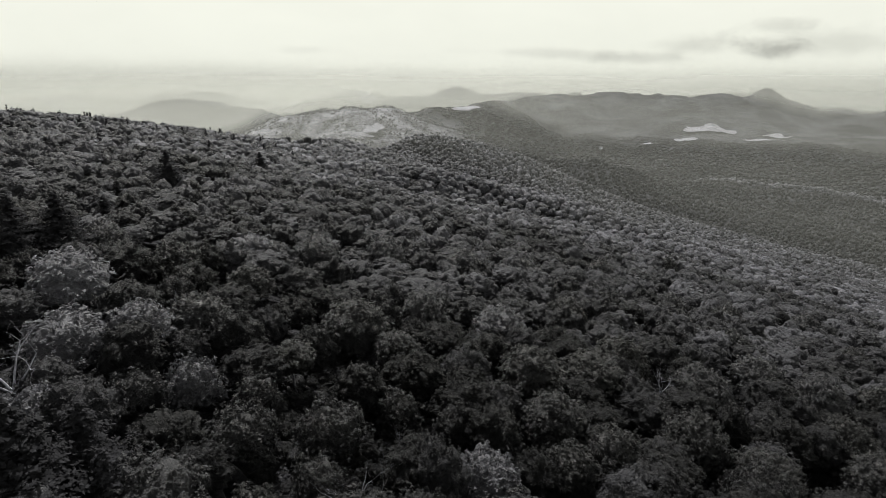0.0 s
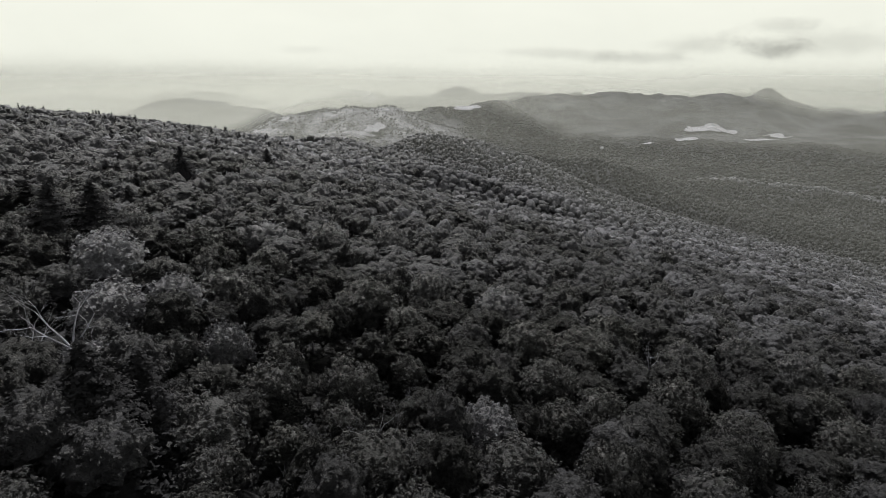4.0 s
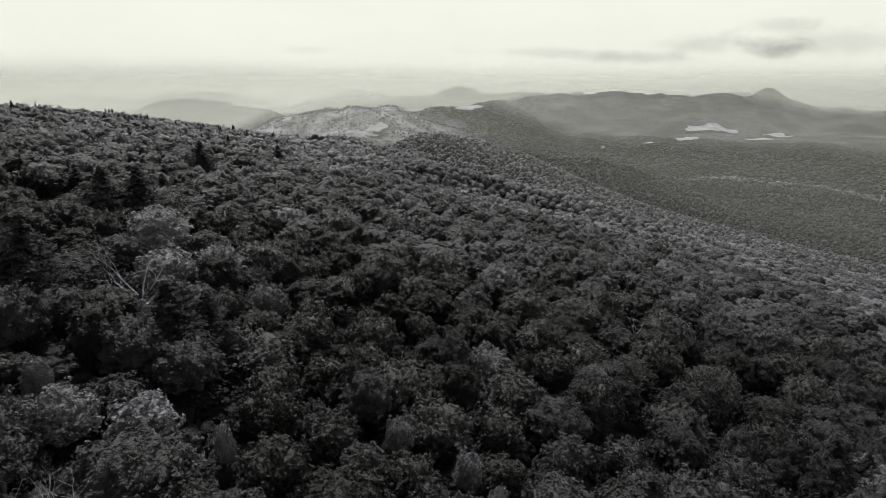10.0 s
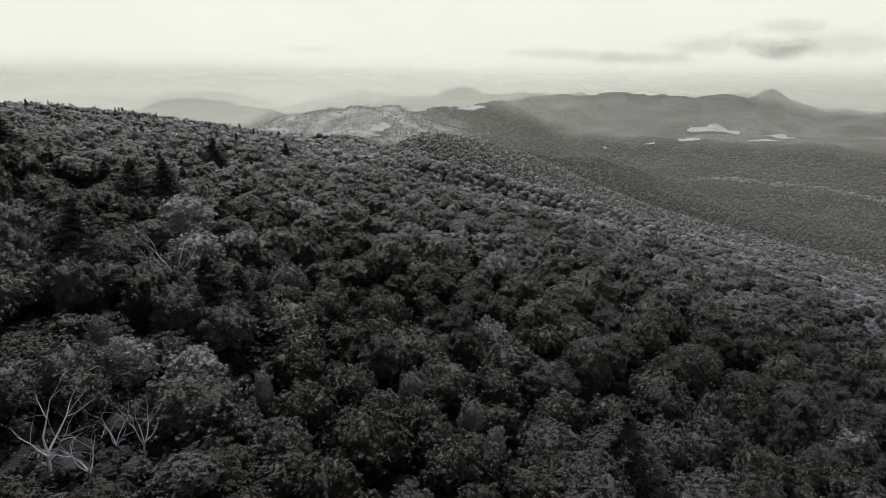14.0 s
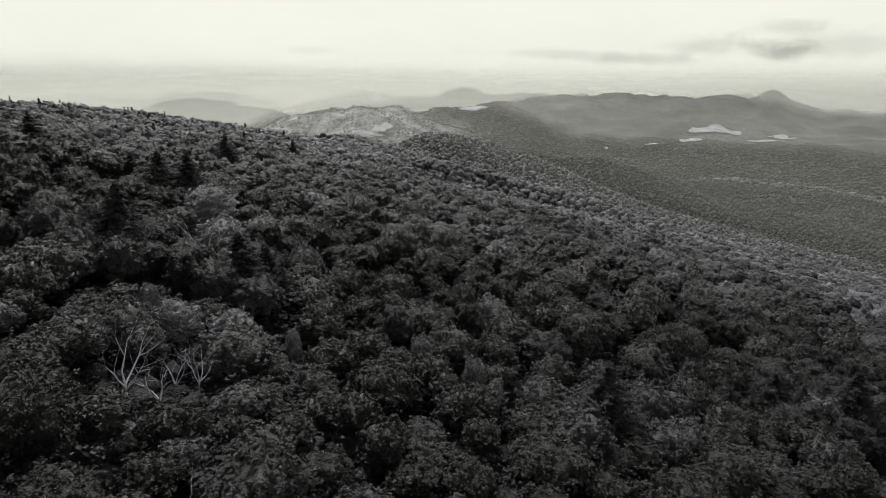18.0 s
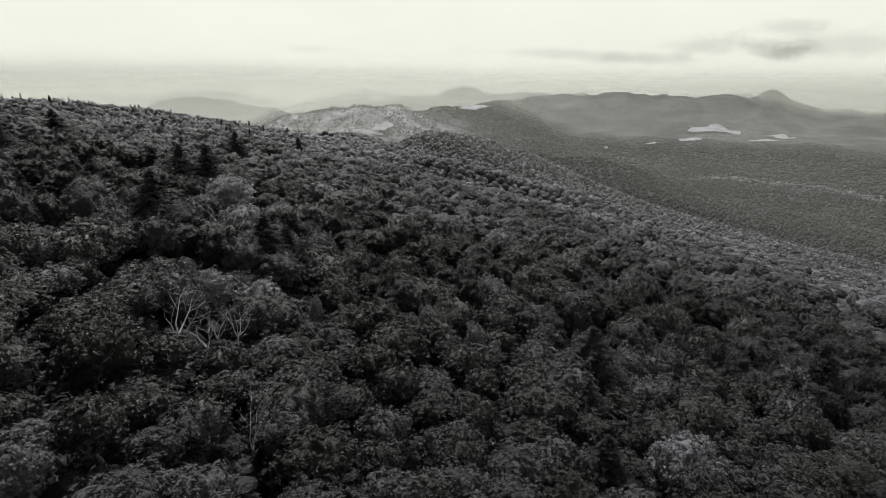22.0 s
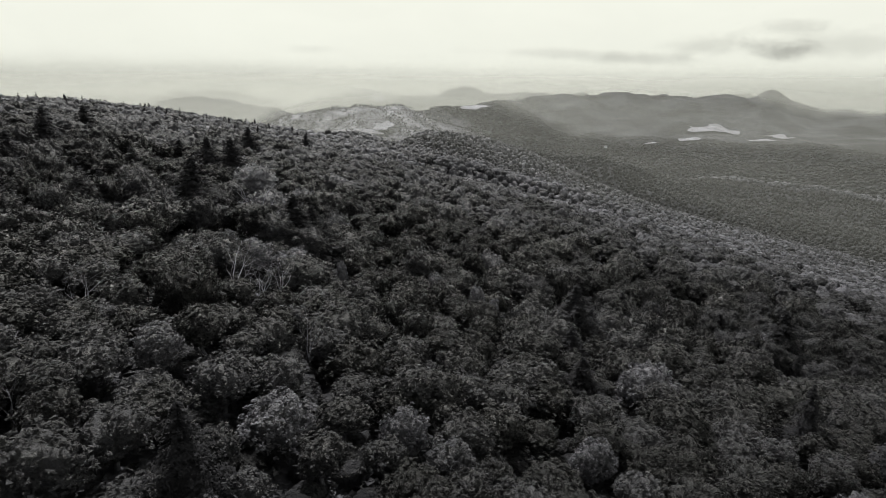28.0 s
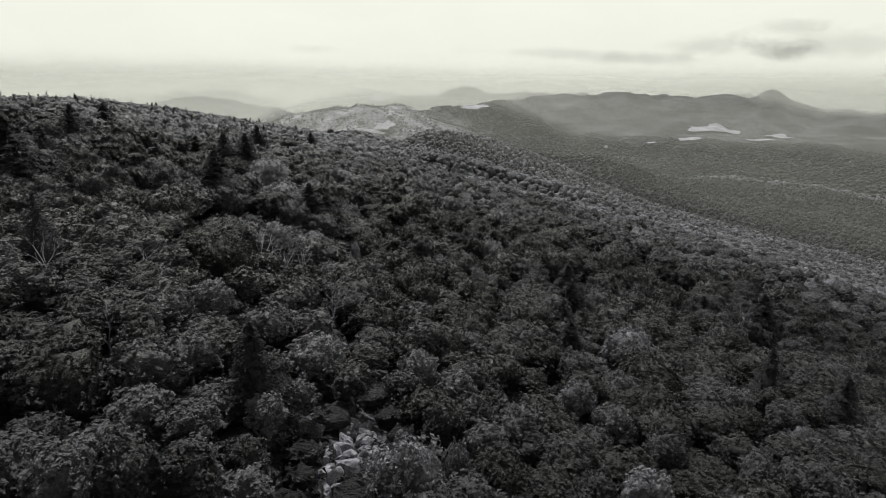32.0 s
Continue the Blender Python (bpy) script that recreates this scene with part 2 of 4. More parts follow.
def country(x, y):
    """The valley floor, its low hills and the ranges behind."""
    wx, wy = x + 60 * waves(x, y, 500, 8), y + 60 * waves(x, y, 460, 9)
    rough = 12 * (1 - 2 * np.abs(waves(wx, wy, 620, 2))) + 8 * (1 - 2 * np.abs(waves(wx, wy, 300, 5))) + 4 * waves(wx, wy, 120, 6) + 2 * waves(x, y, 55, 7)
    parts = [
        -320 + 55 * smooth(1500, 2600, y) + 0 * x,
        hill(x, y, 260, 1400, 330, 260, -176, -0.5),      # low spur past the dome
        hill(x, y, 905, 1560, 170, 80, -284, -1.5),       # pale spur crest in the valley
        hill(x, y, 1750, 2300, 900, 420, -246),           # plateau
        hill(x, y, -300, 2250, 560, 560, -104),            # sunlit farm hill
        hill(x, y, 60, 2500, 420, 420, -128),
        hill(x, y, -1150, 2900, 620, 420, -112),
        hill(x, y, 250, 2750, 330, 620, -118, 0.5),
        hill(x, y, 620, 3250, 560, 620, -100), hill(x, y, 930, 3300, 380, 700, -96), hill(x, y, 1180, 3250, 420, 620, -100),
        hill(x, y, 1480, 3300, 460, 560, -106), hill(x, y, 2700, 3050, 1100, 420, -160),
        hill(x, y, 1880, 3560, 130, 240, -72), hill(x, y, 1860, 3560, 430, 300, -116), hill(x, y, 130, 4300, 330, 420, -68),
        hill(x, y, -500, 4200, 700, 420, -112), hill(x, y, -1500, 3900, 700, 420, -100), hill(x, y, -2600, 4200, 1100, 500, -125),
        hill(x, y, 3400, 4300, 1200, 400, -130), hill(x, y, 800, 4500, 2600, 300, -120),
    ]
    k = 12.0
    m = np.maximum.reduce(parts)
    z = m + k * np.log(sum(np.exp((p - m) / k) for p in parts))
    back = smooth(200, -1500, y)
    z = z + 66 * np.exp(-(np.sqrt((x - 2200) ** 2 + (0.4 * (y - 4300)) ** 2 + 55.0 ** 2) - 55) / 125)
    rough = rough + 9 * smooth(2300, 2900, y) * (1 - 2 * np.abs(waves(wx, wy, 210, 11)))
    return z + rough * smooth(500, 1500, np.hypot(x, y)) - 30 * back


def stand_height(x, y):
    """How tall the wood stands: stunted on the top, taller down the slope."""
    d = np.hypot(np.asarray(x, float), np.asarray(y, float))
    return (4.6 + 2.2 * smooth(-40, 50, y) + 1.4 * smooth(60, 200, y)) * (1 - 0.7 * smooth(2300, 2800, d))


def floor_at(x, y):
    """The ground under the trees."""
    return treetops(x, y) - stand_height(np.asarray(x, float), np.asarray(y, float))


def mesh_of(name, verts, faces, material, smooth_faces=False):
    """A mesh from arrays: (n, 3) corners, (m, 3 or 4) faces."""
    me = bpy.data.meshes.new(name)
    verts, faces = np.asarray(verts, np.float32), np.asarray(faces, np.int32)
    n = faces.shape[1]
    me.vertices.add(len(verts))
    me.vertices.foreach_set("co", verts.ravel())
    me.loops.add(faces.size)
    me.loops.foreach_set("vertex_index", faces.ravel())
    me.polygons.add(len(faces))
    me.polygons.foreach_set("loop_start", np.arange(0, faces.size, n, dtype=np.int32))
    if smooth_faces:
        me.polygons.foreach_set("use_smooth", np.ones(len(faces), bool))
    me.update(calc_edges=True)
    me.materials.append(material)
    return me


def make_ground():
    ang = np.radians(np.concatenate([np.linspace(-50, 50, 420, endpoint=False), np.linspace(50, 310, 90, endpoint=False)]))
    rad = np.concatenate([[0.02, 4.0], np.geomspace(12, 4950, 240)])
    a, r = np.meshgrid(ang, rad)
    x, y = r * np.sin(a), -30 + r * np.cos(a)
    z = floor_at(x, y)
    na, nr = len(ang), len(rad)
    i, j = np.meshgrid(np.arange(nr - 1), np.arange(na), indexing="ij")
    i, j = i.ravel(), j.ravel()
    jn = (j + 1) % na
    faces = np.stack([i * na + j, i * na + jn, (i + 1) * na + jn, (i + 1) * na + j], 1)[:, ::-1]
    me = mesh_of("ground", np.stack([x.ravel(), y.ravel(), z.ravel()], 1), faces, LAND, True)
    tagged(new("ground", me), "wooded mountain land falling to a hazy valley", "ground", kind="structure")


make_ground()
RNG = np.random.default_rng(7)
# mown fields in the valley: x, y and half sizes
FIELDS = ((1178, 2665, 92, 62), (1000, 2470, 32, 40), (1303, 2446, 56, 22), (1442, 2585, 58, 30), (802, 2346, 36, 14), (-196, 1944, 26, 28), (-244, 1898, 40, 14),
          (119, 2480, 44, 36), (-352, 2046, 22, 12), (-510, 2072, 20, 14), (-444, 4060, 60, 80), (-2451, 4022, 100, 120), (-2287, 3953, 100, 80))


# ---------------------------------------------------------------- tree shapes
ICO_V = []
for _s in (-1, 1):
    for _t in (-1, 1):
        ICO_V += [(0, _s, _t * 1.618), (_s, _t * 1.618, 0), (_t * 1.618, 0, _s)]
ICO_V = np.array(ICO_V) / 1.902
ICO_F = np.array([(i, j, k) for i in range(12) for j in range(i + 1, 12) for k in range(j + 1, 12)
                  if max(np.linalg.norm(ICO_V[i] - ICO_V[j]), np.linalg.norm(ICO_V[j] - ICO_V[k]), np.linalg.norm(ICO_V[i] - ICO_V[k])) < 1.1])


def leaf_cards(points, normals, size, rng):
    """One leaf spray (a triangle) at each point, facing roughly along its normal."""
    n = len(points)
    nor = normals + rng.normal(0, 0.27, (n, 3))
    nor /= np.linalg.norm(nor, axis=1, keepdims=True)
    t = np.cross(nor, rng.normal(0, 1, (n, 3)))
    t /= np.linalg.norm(t, axis=1, keepdims=True) + 1e-9
    b = np.cross(nor, t)
    s = (size * rng.uniform(0.6, 1.4, n))[:, None]
    w = s * rng.uniform(0.45, 0.8, n)[:, None]
    v = np.stack([points - t * s - b * w, points - t * s + b * w, points + t * s * 1.1 - nor * s * 0.3], 1)
    return v.reshape(-1, 3), np.arange(3 * n).reshape(n, 3)


def ball(times):
    """Corners and faces of a ball of triangles."""
    v, f = [tuple(p) for p in ICO_V], [tuple(t) for t in ICO_F]
    for _ in range(times):
        seen, out = {}, []

        def mid(a, b):
            key = (min(a, b), max(a, b))
            if key not in seen:
                p = np.add(v[a], v[b])
                v.append(tuple(p / np.linalg.norm(p)))
                seen[key] = len(v) - 1
            return seen[key]

        for a, b, c in f:
            ab, bc, ca = mid(a, b), mid(b, c), mid(c, a)
            out += [(a, ab, ca), (ab, b, bc), (ca, bc, c), (ab, bc, ca)]
        f = out
    v, f = np.array(v), np.array(f)
    n = np.cross(v[f[:, 1]] - v[f[:, 0]], v[f[:, 2]] - v[f[:, 0]])
    flip = (n * v[f[:, 0]]).sum(1) < 0
    f[flip] = f[flip][:, ::-1]
    return v, f


BALLS = []
for _i in range(4):
    _v, _f = ball(_i)
    _f = _f[_v[_f][:, :, 2].max(1) > -0.3]  # the underside of a crown is never seen
    _use = np.unique(_f)
    BALLS.append((_v[_use], np.searchsorted(_use, _f)))


def lobed_crown(rng, rad, rise, times, lobes, leaves, size, tuft=7, heart=0.8, depth=0.34, rough=0.06, lift=0.2):
    """A crown: a full dome of boughs, each a rounded lobe, with leaves in tufts standing off it."""
    k = np.arange(lobes)
    up = 1.0 - 1.35 * (k + 0.5) / lobes + rng.normal(0, 0.06, lobes)
    az = k * 2.39996 + rng.normal(0, 0.35, lobes)
    flat = np.sqrt(np.clip(1 - up * up, 0.02, 1))
    way = np.stack([np.cos(az) * flat, np.sin(az) * flat, up], 1)
    way /= np.linalg.norm(way, axis=1, keepdims=True)
    big, ledge = rng.uniform(0.45, 1.14, lobes), rng.uniform(0, 6)
    width = 0.52 * math.sqrt(8.5 / lobes)

    def skin(d):
        swell = (np.exp(-((np.arccos(np.clip(d @ way.T, -1, 1)) / width) ** 2)) * big).max(1)
        v = d * (1.0 - depth + (depth + 0.04) * swell)[:, None] * np.array([rad, rad, rise])
        v[:, 2] = np.where(v[:, 2] < 0, v[:, 2] * 0.8, v[:, 2])
        if lift > 0.3:  # ledges of foliage, one above another
            v[:, :2] *= (1 + 0.09 * np.sin(v[:, 2] * 5.2 + 2.0 * np.sin(3 * np.arctan2(d[:, 1], d[:, 0]) + ledge)))[:, None]
        return v

    d, f = BALLS[times]
    v = skin(d) * rng.uniform(1 - rough, 1 + rough, (len(d), 1)) * heart
    if leaves:
        n = max(1, leaves // tuft)
        w = rng.normal(0, 1, (n * 2, 3))
        w /= np.linalg.norm(w, axis=1, keepdims=True)
        w = w[w[:, 2] > (-0.42 if lift < 0.3 else -0.15)][:n]
        n = len(w)
        p0, e = skin(w), 0.06
        side = np.cross(w, rng.normal(0, 1, (n, 3)))
        side /= np.linalg.norm(side, axis=1, keepdims=True)
        other = np.cross(w, side)
        na = skin((w + e * side) / math.sqrt(1 + e * e)) - p0
        nb = skin((w + e * other) / math.sqrt(1 + e * e)) - p0
        nor = np.cross(na, nb)
        nor /= np.linalg.norm(nor, axis=1, keepdims=True) + 1e-9
        nor *= np.sign((nor * w).sum(1, keepdims=True))
        mid = p0 * rng.uniform(0.9, 1.03, (n, 1))
        mid, nor = np.repeat(mid, tuft, 0), np.repeat(nor, tuft, 0)
        off = rng.normal(0, 1, mid.shape) + 0.75 * nor
        off /= np.linalg.norm(off, axis=1, keepdims=True)
        p = mid + off * size * rng.uniform(0.5, 1.9, (len(mid), 1))
        lv, lf = leaf_cards(p, 0.6 * off + 0.5 * nor + np.array([0, 0, lift]), size, rng)
        f = np.concatenate([lf, f + len(lv)])
        v = np.concatenate([lv, v])
    v[:, 2] += 6.3 - np.percentile(v[:, 2], 99.3)
    return v, f, rad


def tube(bm, a, b, ra, rb, sides=6):
    """A tapered limb from a to b."""
    a, b = Vector(a), Vector(b)
    q = (b - a).to_track_quat("Z", "Y")
    rings = []
    for p, r in ((a, ra), (b, rb)):
        rings.append([bm.verts.new(p + q @ Vector((math.cos(2 * math.pi * i / sides) * r, math.sin(2 * math.pi * i / sides) * r, 0))) for i in range(sides)])
    for i in range(sides):
        bm.faces.new((rings[0][i], rings[0][(i + 1) % sides], rings[1][(i + 1) % sides], rings[1][i]))
    bm.faces.new(rings[1])


def branch(bm, rnd, start, way, length, radius, depth, sides=5, spread=0.75):
    """A crooked limb that forks."""
    p, d = Vector(start), Vector(way).normalized()
    steps = 3
    for i in range(steps):
        d = (d + Vector([rnd.uniform(-0.34, 0.34) for _ in range(3)]) + Vector((0, 0, 0.06))).normalized()
        q = p + d * length / steps
        r0, r1 = radius * (1 - 0.25 * i), radius * (1 - 0.25 * (i + 1))
        tube(bm, p, q, r0, r1, sides)
        p = q
        if depth > 0 and i >= 1:
            for _ in range(rnd.choice((1, 2))):
                side = (d + Vector([rnd.uniform(-1, 1) * spread for _ in range(3)])).normalized()
                branch(bm, rnd, p, side, length * rnd.uniform(0.5, 0.75), r1 * 0.7, depth - 1, max(3, sides - 1), spread)


def finish(bm, name, material):
    me = bpy.data.meshes.new(name)
    bmesh.ops.recalc_face_normals(bm, faces=bm.faces)
    bm.to_mesh(me)
    bm.free()
    me.materials.append(material)
    return me


def part(name, me, parent, label=""):
    ob = new(name, me)
    ob.parent = parent
    return tagged(ob, label)


def trunk_mesh(rnd, height, radius):
    bm = bmesh.new()
    p = Vector((0, 0, -0.4))
    for i in range(4):
        q = Vector((rnd.uniform(-0.12, 0.12) * (i + 1), rnd.uniform(-0.12, 0.12) * (i + 1), height * 0.15 * (i + 1)))
        tube(bm, p, q, radius * (1.25 - 0.2 * i), radius * (1.05 - 0.2 * i), 8)
        p = q
    for i in range(5):
        az = i * 1.26 + rnd.uniform(-0.3, 0.3)
        branch(bm, rnd, p - Vector((0, 0, rnd.uniform(0, height * 0.2))), (math.cos(az), math.sin(az), rnd.uniform(0.6, 1.4)), height * 0.36, radius * 0.4, 0, 4, 0.6)
    return finish(bm, "trunk", BARK)


SIZES = ((2.4, 3.2), (3.0, 3.4), (3.6, 3.7), (2.1, 2.9), (4.4, 4.1), (2.8, 3.5), (3.3, 3.2), (1.9, 2.6), (5.6, 4.7))  # crown radius and rise
DWARFS = ((1.4, 2.5), (1.7, 2.8), (2.1, 3.0), (1.25, 2.6))
BROAD, PALE, DWARF, FULL, SLOPE, SLOPE_PALE = [], [], [], [], [], []


def broadleaf(name, label, group, rad, hgt, seed, leaf, leaves, size, dense=False):
    """One tree with its trunk and crown; the crown stands clear of the ground."""
    form = (3, 30 + int(rad * 12), leaves, size, 6, 0.88, 0.2, 0.03, 0.9) if dense else (2, 9 + int(rad * 5), leaves, size, 7)
    v, f, _ = lobed_crown(np.random.default_rng(seed), rad, hgt, *form)
    t = new(name, None)
    part("trunk", trunk_mesh(random.Random(seed), 5.6, 0.11 + 0.02 * rad), t)
    part("crown", mesh_of("crown", v, f, leaf, not dense), t)
    tagged(t, label, "tree", group)
    return [t, rad, False]


for i, (rad, hgt) in enumerate(SIZES):
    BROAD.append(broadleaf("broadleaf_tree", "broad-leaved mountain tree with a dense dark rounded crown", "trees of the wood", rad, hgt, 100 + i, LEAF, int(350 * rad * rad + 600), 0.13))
    if rad > 2.2:
        SLOPE.append(broadleaf("broadleaf_tree", "broad-leaved tree of the slope with a dense domed crown", "trees of the wood", rad, 0.92 * rad, 110 + i, LEAF, int(230 * rad * rad), 0.17, True))
    if i in (2, 4):
        SLOPE_PALE.append(broadleaf("pale_tree", "pale-leaved mountain tree standing out from its darker neighbours", "pale trees of the wood", rad, 0.92 * rad, 120 + i, LEAF_PALE, int(230 * rad * rad), 0.17, True))
    if i in (0, 2, 5):
        PALE.append(broadleaf("pale_tree", "pale-leaved mountain tree standing out from its darker neighbours", "pale trees of the wood", rad, hgt, 130 + i, LEAF_PALE, int(370 * rad * rad + 600), 0.13))
    if rad > 2.6:
        FULL.append(lobed_crown(np.random.default_rng(160 + i), rad, 0.95 * hgt, 3, 26 + int(rad * 10), int(110 * rad * rad), 0.15, 6, 0.9, 0.24, 0.035, 0.9))
for i, (rad, hgt) in enumerate(DWARFS):
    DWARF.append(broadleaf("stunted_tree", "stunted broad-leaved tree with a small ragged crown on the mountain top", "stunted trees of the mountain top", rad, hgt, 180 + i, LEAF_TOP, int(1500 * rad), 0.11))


def spruce_arrays(rng, height, width, whorls, sprays, size):
    """Needle sprays along drooping branches in ragged whorls, round a dark heart."""
    pts, nor = [], []
    for k in range(whorls):
        q = min(max((k + rng.uniform(-0.4, 0.4)) / (whorls - 1), 0.0), 0.99)
        z0 = height * (0.08 + 0.92 * q)
        reach = width * (1 - q) ** 0.95 * rng.uniform(0.7, 1.15) + 0.12
        n = int(8 * (1 - q) + 5)
        for j in range(n):
            az = 2 * math.pi * j / n + rng.uniform(-0.35, 0.35) + k * 1.3
            rr = reach * rng.uniform(0.62, 1.2)
            a = rr * np.sqrt(rng.uniform(0.05, 1.0, sprays))
            d, s = np.array([math.cos(az), math.sin(az), 0.0]), np.array([-math.sin(az), math.cos(az), 0.0])
            side = rng.normal(0, 0.10, sprays) * rr
            z = z0 + rng.uniform(-0.5, 0.5) * height / whorls - 0.32 * a + 0.12 * a * a / max(rr, 0.1) + rng.normal(0, 0.05, sprays)
            pts.append(d * a[:, None] + s * side[:, None] + np.stack([0 * z, 0 * z, z], 1))
            nor.append(np.tile(d * 0.7 + np.array([0, 0, 0.8]), (sprays, 1)))
    v, f = leaf_cards(np.concatenate(pts), np.concatenate(nor), size, rng)
    ring = 10
    heart = [(math.cos(2 * math.pi * i / ring) * width * 0.42, math.sin(2 * math.pi * i / ring) * width * 0.42, height * 0.10) for i in range(ring)] + [(0, 0, height * 0.9)]
    hf = [(i, (i + 1) % ring, ring) for i in range(ring)]
    return np.concatenate([v, np.array(heart)]), np.concatenate([f, np.array(hf) + len(v)])


SPRUCE, SPRUCE_FULL = [], []
for i in range(4):
    rng = np.random.default_rng(300 + i)
    h, w = (8.5, 10.0, 7.0, 11.0)[i], (3.0, 3.3, 2.8, 3.4)[i]
    SPRUCE_FULL.append((*spruce_arrays(rng, h, w, 15, 4, 0.3), w))
    v, f = spruce_arrays(rng, h, w, 32, 40, 0.075)
    t = new("spruce_tree", None)
    bm = bmesh.new()
    tube(bm, (0, 0, -0.4), (0, 0, h * 0.94), 0.17, 0.02, 8)
    part("trunk", finish(bm, "trunk", BARK), t)
    part("crown", mesh_of("crown", v, f, NEEDLE), t)
    tagged(t, "dark narrow spruce rising above the leafy canopy", "conifer", "spruces of the wood")
    SPRUCE.append([t, w, False, h])

SNAG = []
for i in range(4):
    rnd = random.Random(40 + i)
    t = new("dead_tree", None)
    bm = bmesh.new()
    p = Vector((0, 0, -0.4))
    fork = (2.2, 1.6, 2.6, 1.9)[i]
    tube(bm, p, (0.06, 0.1, fork * 0.5), 0.11, 0.09, 7)
    tube(bm, (0.06, 0.1, fork * 0.5), (-0.08, 0.05, fork), 0.09, 0.07, 7)
    part("trunk", finish(bm, "trunk", BLEACHED), t)
    for j in range(4):
        bm = bmesh.new()
        az = j * 1.7 + i
        branch(bm, rnd, (-0.08, 0.05, fork - 0.12 * j), (math.cos(az) * 0.8, math.sin(az) * 0.8, 1.5), 2.8, 0.07, 3, 5, 0.95)
        part("limb", finish(bm, "limb", BLEACHED), t)
    tagged(t, "leafless dead tree with bleached forked limbs", "dead tree", "dead trees")
    SNAG.append([t, 1.5, False])


def place(kind, x, y, scale, turn, z=None, tall=1.0):
    """Stand a tree of that kind on the ground: the first is moved there, later ones are copies."""
    z = float(floor_at(x, y)) if z is None else z
    m = pose(x, y, z, 0, 0, turn) @ Matrix.Diagonal((scale, scale, scale * tall, 1))
    if kind[2]:
        return copy_thing(kind[0], m)
    kind[0].matrix_basis = m
    kind[2] = True
    return kind[0]


# ---------------------------------------------------------------- the wood
def in_view(x, y, margin=9.0):
    """Whether the drone ever looks over this spot."""
    return (y > -46) & (np.abs(x + 2) < 0.80 * (y + 66) + margin)


# plan of the trees that stand out: x, y, crown radius
TOP_TREES = [(-18.5, -44.8, 1.4), (-17.0, -43.2, 1.6), (-14.8, -42.5, 1.4), (-21.3, -41.7, 1.6), (-18.8, -41.7, 1.5), (-13.0, -41.6, 1.3), (-13.7, -39.0, 1.2), (-16.8, -37.7, 1.6), (-23.2, -37.5, 2.7), (-6.2, -37.5, 2.1), (-1.4, -35.4, 2.0), (-3.6, -34.6, 1.2), (1.9, -34.4, 2.2), (-20.6, -34.2, 2.5), (7.5, -33.7, 1.8), (-26.1, -32.8, 3.1), (-1.7, -30.6, 1.8), (16.5, -30.5, 2.3), (12.2, -30.1, 2.4), (7.5, -29.9, 2.5), (-15.5, -28.6, 1.5), (-20.4, -29.0, 2.3), (21.9, -27.4, 2.9), (-27.4, -27.2, 2.5), (6.1, -26.4, 2.1), (-2.6, -26.1, 2.2), (-32.8, -25.3, 2.7), (2.9, -22.8, 2.2), (-10.6, -26.2, 1.8), (-13.0, -31.6, 1.3), (-14.0, -34.6, 1.3)]
CREST_TREES = [(18.6, -22.5, 2.7), (-13.8, -23.4, 3.4), (12.9, -21.6, 3.1), (-6.3, -20.5, 2.3), (-2.3, -19.2, 2.3), (26.1, -18.4, 2.1), (6.8, -18.1, 2.4), (19.1, -16.7, 3.1), (-21.2, -15.6, 2.0), (-17.7, -11.4, 2.3), (-21.4, -10.2, 3.0), (-7.0, -9.9, 2.0), (16.0, -9.3, 3.9), (5.4, -8.7, 2.7), (2.2, -6.6, 2.7), (-12.9, -6.6, 3.8),
    (-18.5, -6.6, 2.0), (-7.2, -5.3, 2.3), (-26.8, -4.7, 3.9), (23.8, -4.4, 3.6), (5.4, -4.1, 2.5), (10.7, -2.2, 2.4), (-23.3, -1.9, 2.1), (-19.8, -0.7, 2.3), (16.6, -0.3, 3.3), (-0.8, 1.0, 2.6), (27.5, 3.5, 3.4), (-32.1, 3.9, 3.0), (33.5, 4.0, 3.8), (15.8, 4.5, 3.5)]
MIDDLE_TREES = [(5.6, 6.1, 3.8), (22.1, 10.3, 3.8), (13.8, 11.2, 2.9), (-16.8, 12.9, 1.9), (-21.0, 14.2, 3.7), (-7.9, 15.1, 3.7), (51.9, 15.7, 5.4), (0.9, 15.9, 2.8),
    (-13.3, 18.1, 2.7), (2.6, 18.1, 1.3), (-16.9, 19.0, 1.2), (-28.3, 19.0, 3.9), (-7.1, 19.5, 2.1), (7.8, 19.9, 3.6), (-23.3, 20.7, 3.9), (0.8, 22.1, 1.9), (-32.7, 23.9, 1.8), (-10.4, 24.5, 2.7), (15.6, 24.8, 3.0), (33.6, 25.2, 3.7), (23.3, 25.6, 3.1), (-4.9, 25.7, 1.9), (10.0, 28.0, 2.7), (-1.7, 28.2, 3.3), (67.5, 29.8, 5.4), (26.6, 30.1, 4.4), (-16.4, 30.1, 3.2), (3.7, 30.3, 3.3), (15.9, 30.4, 2.9), (-6.0, 35.0, 4.3)]
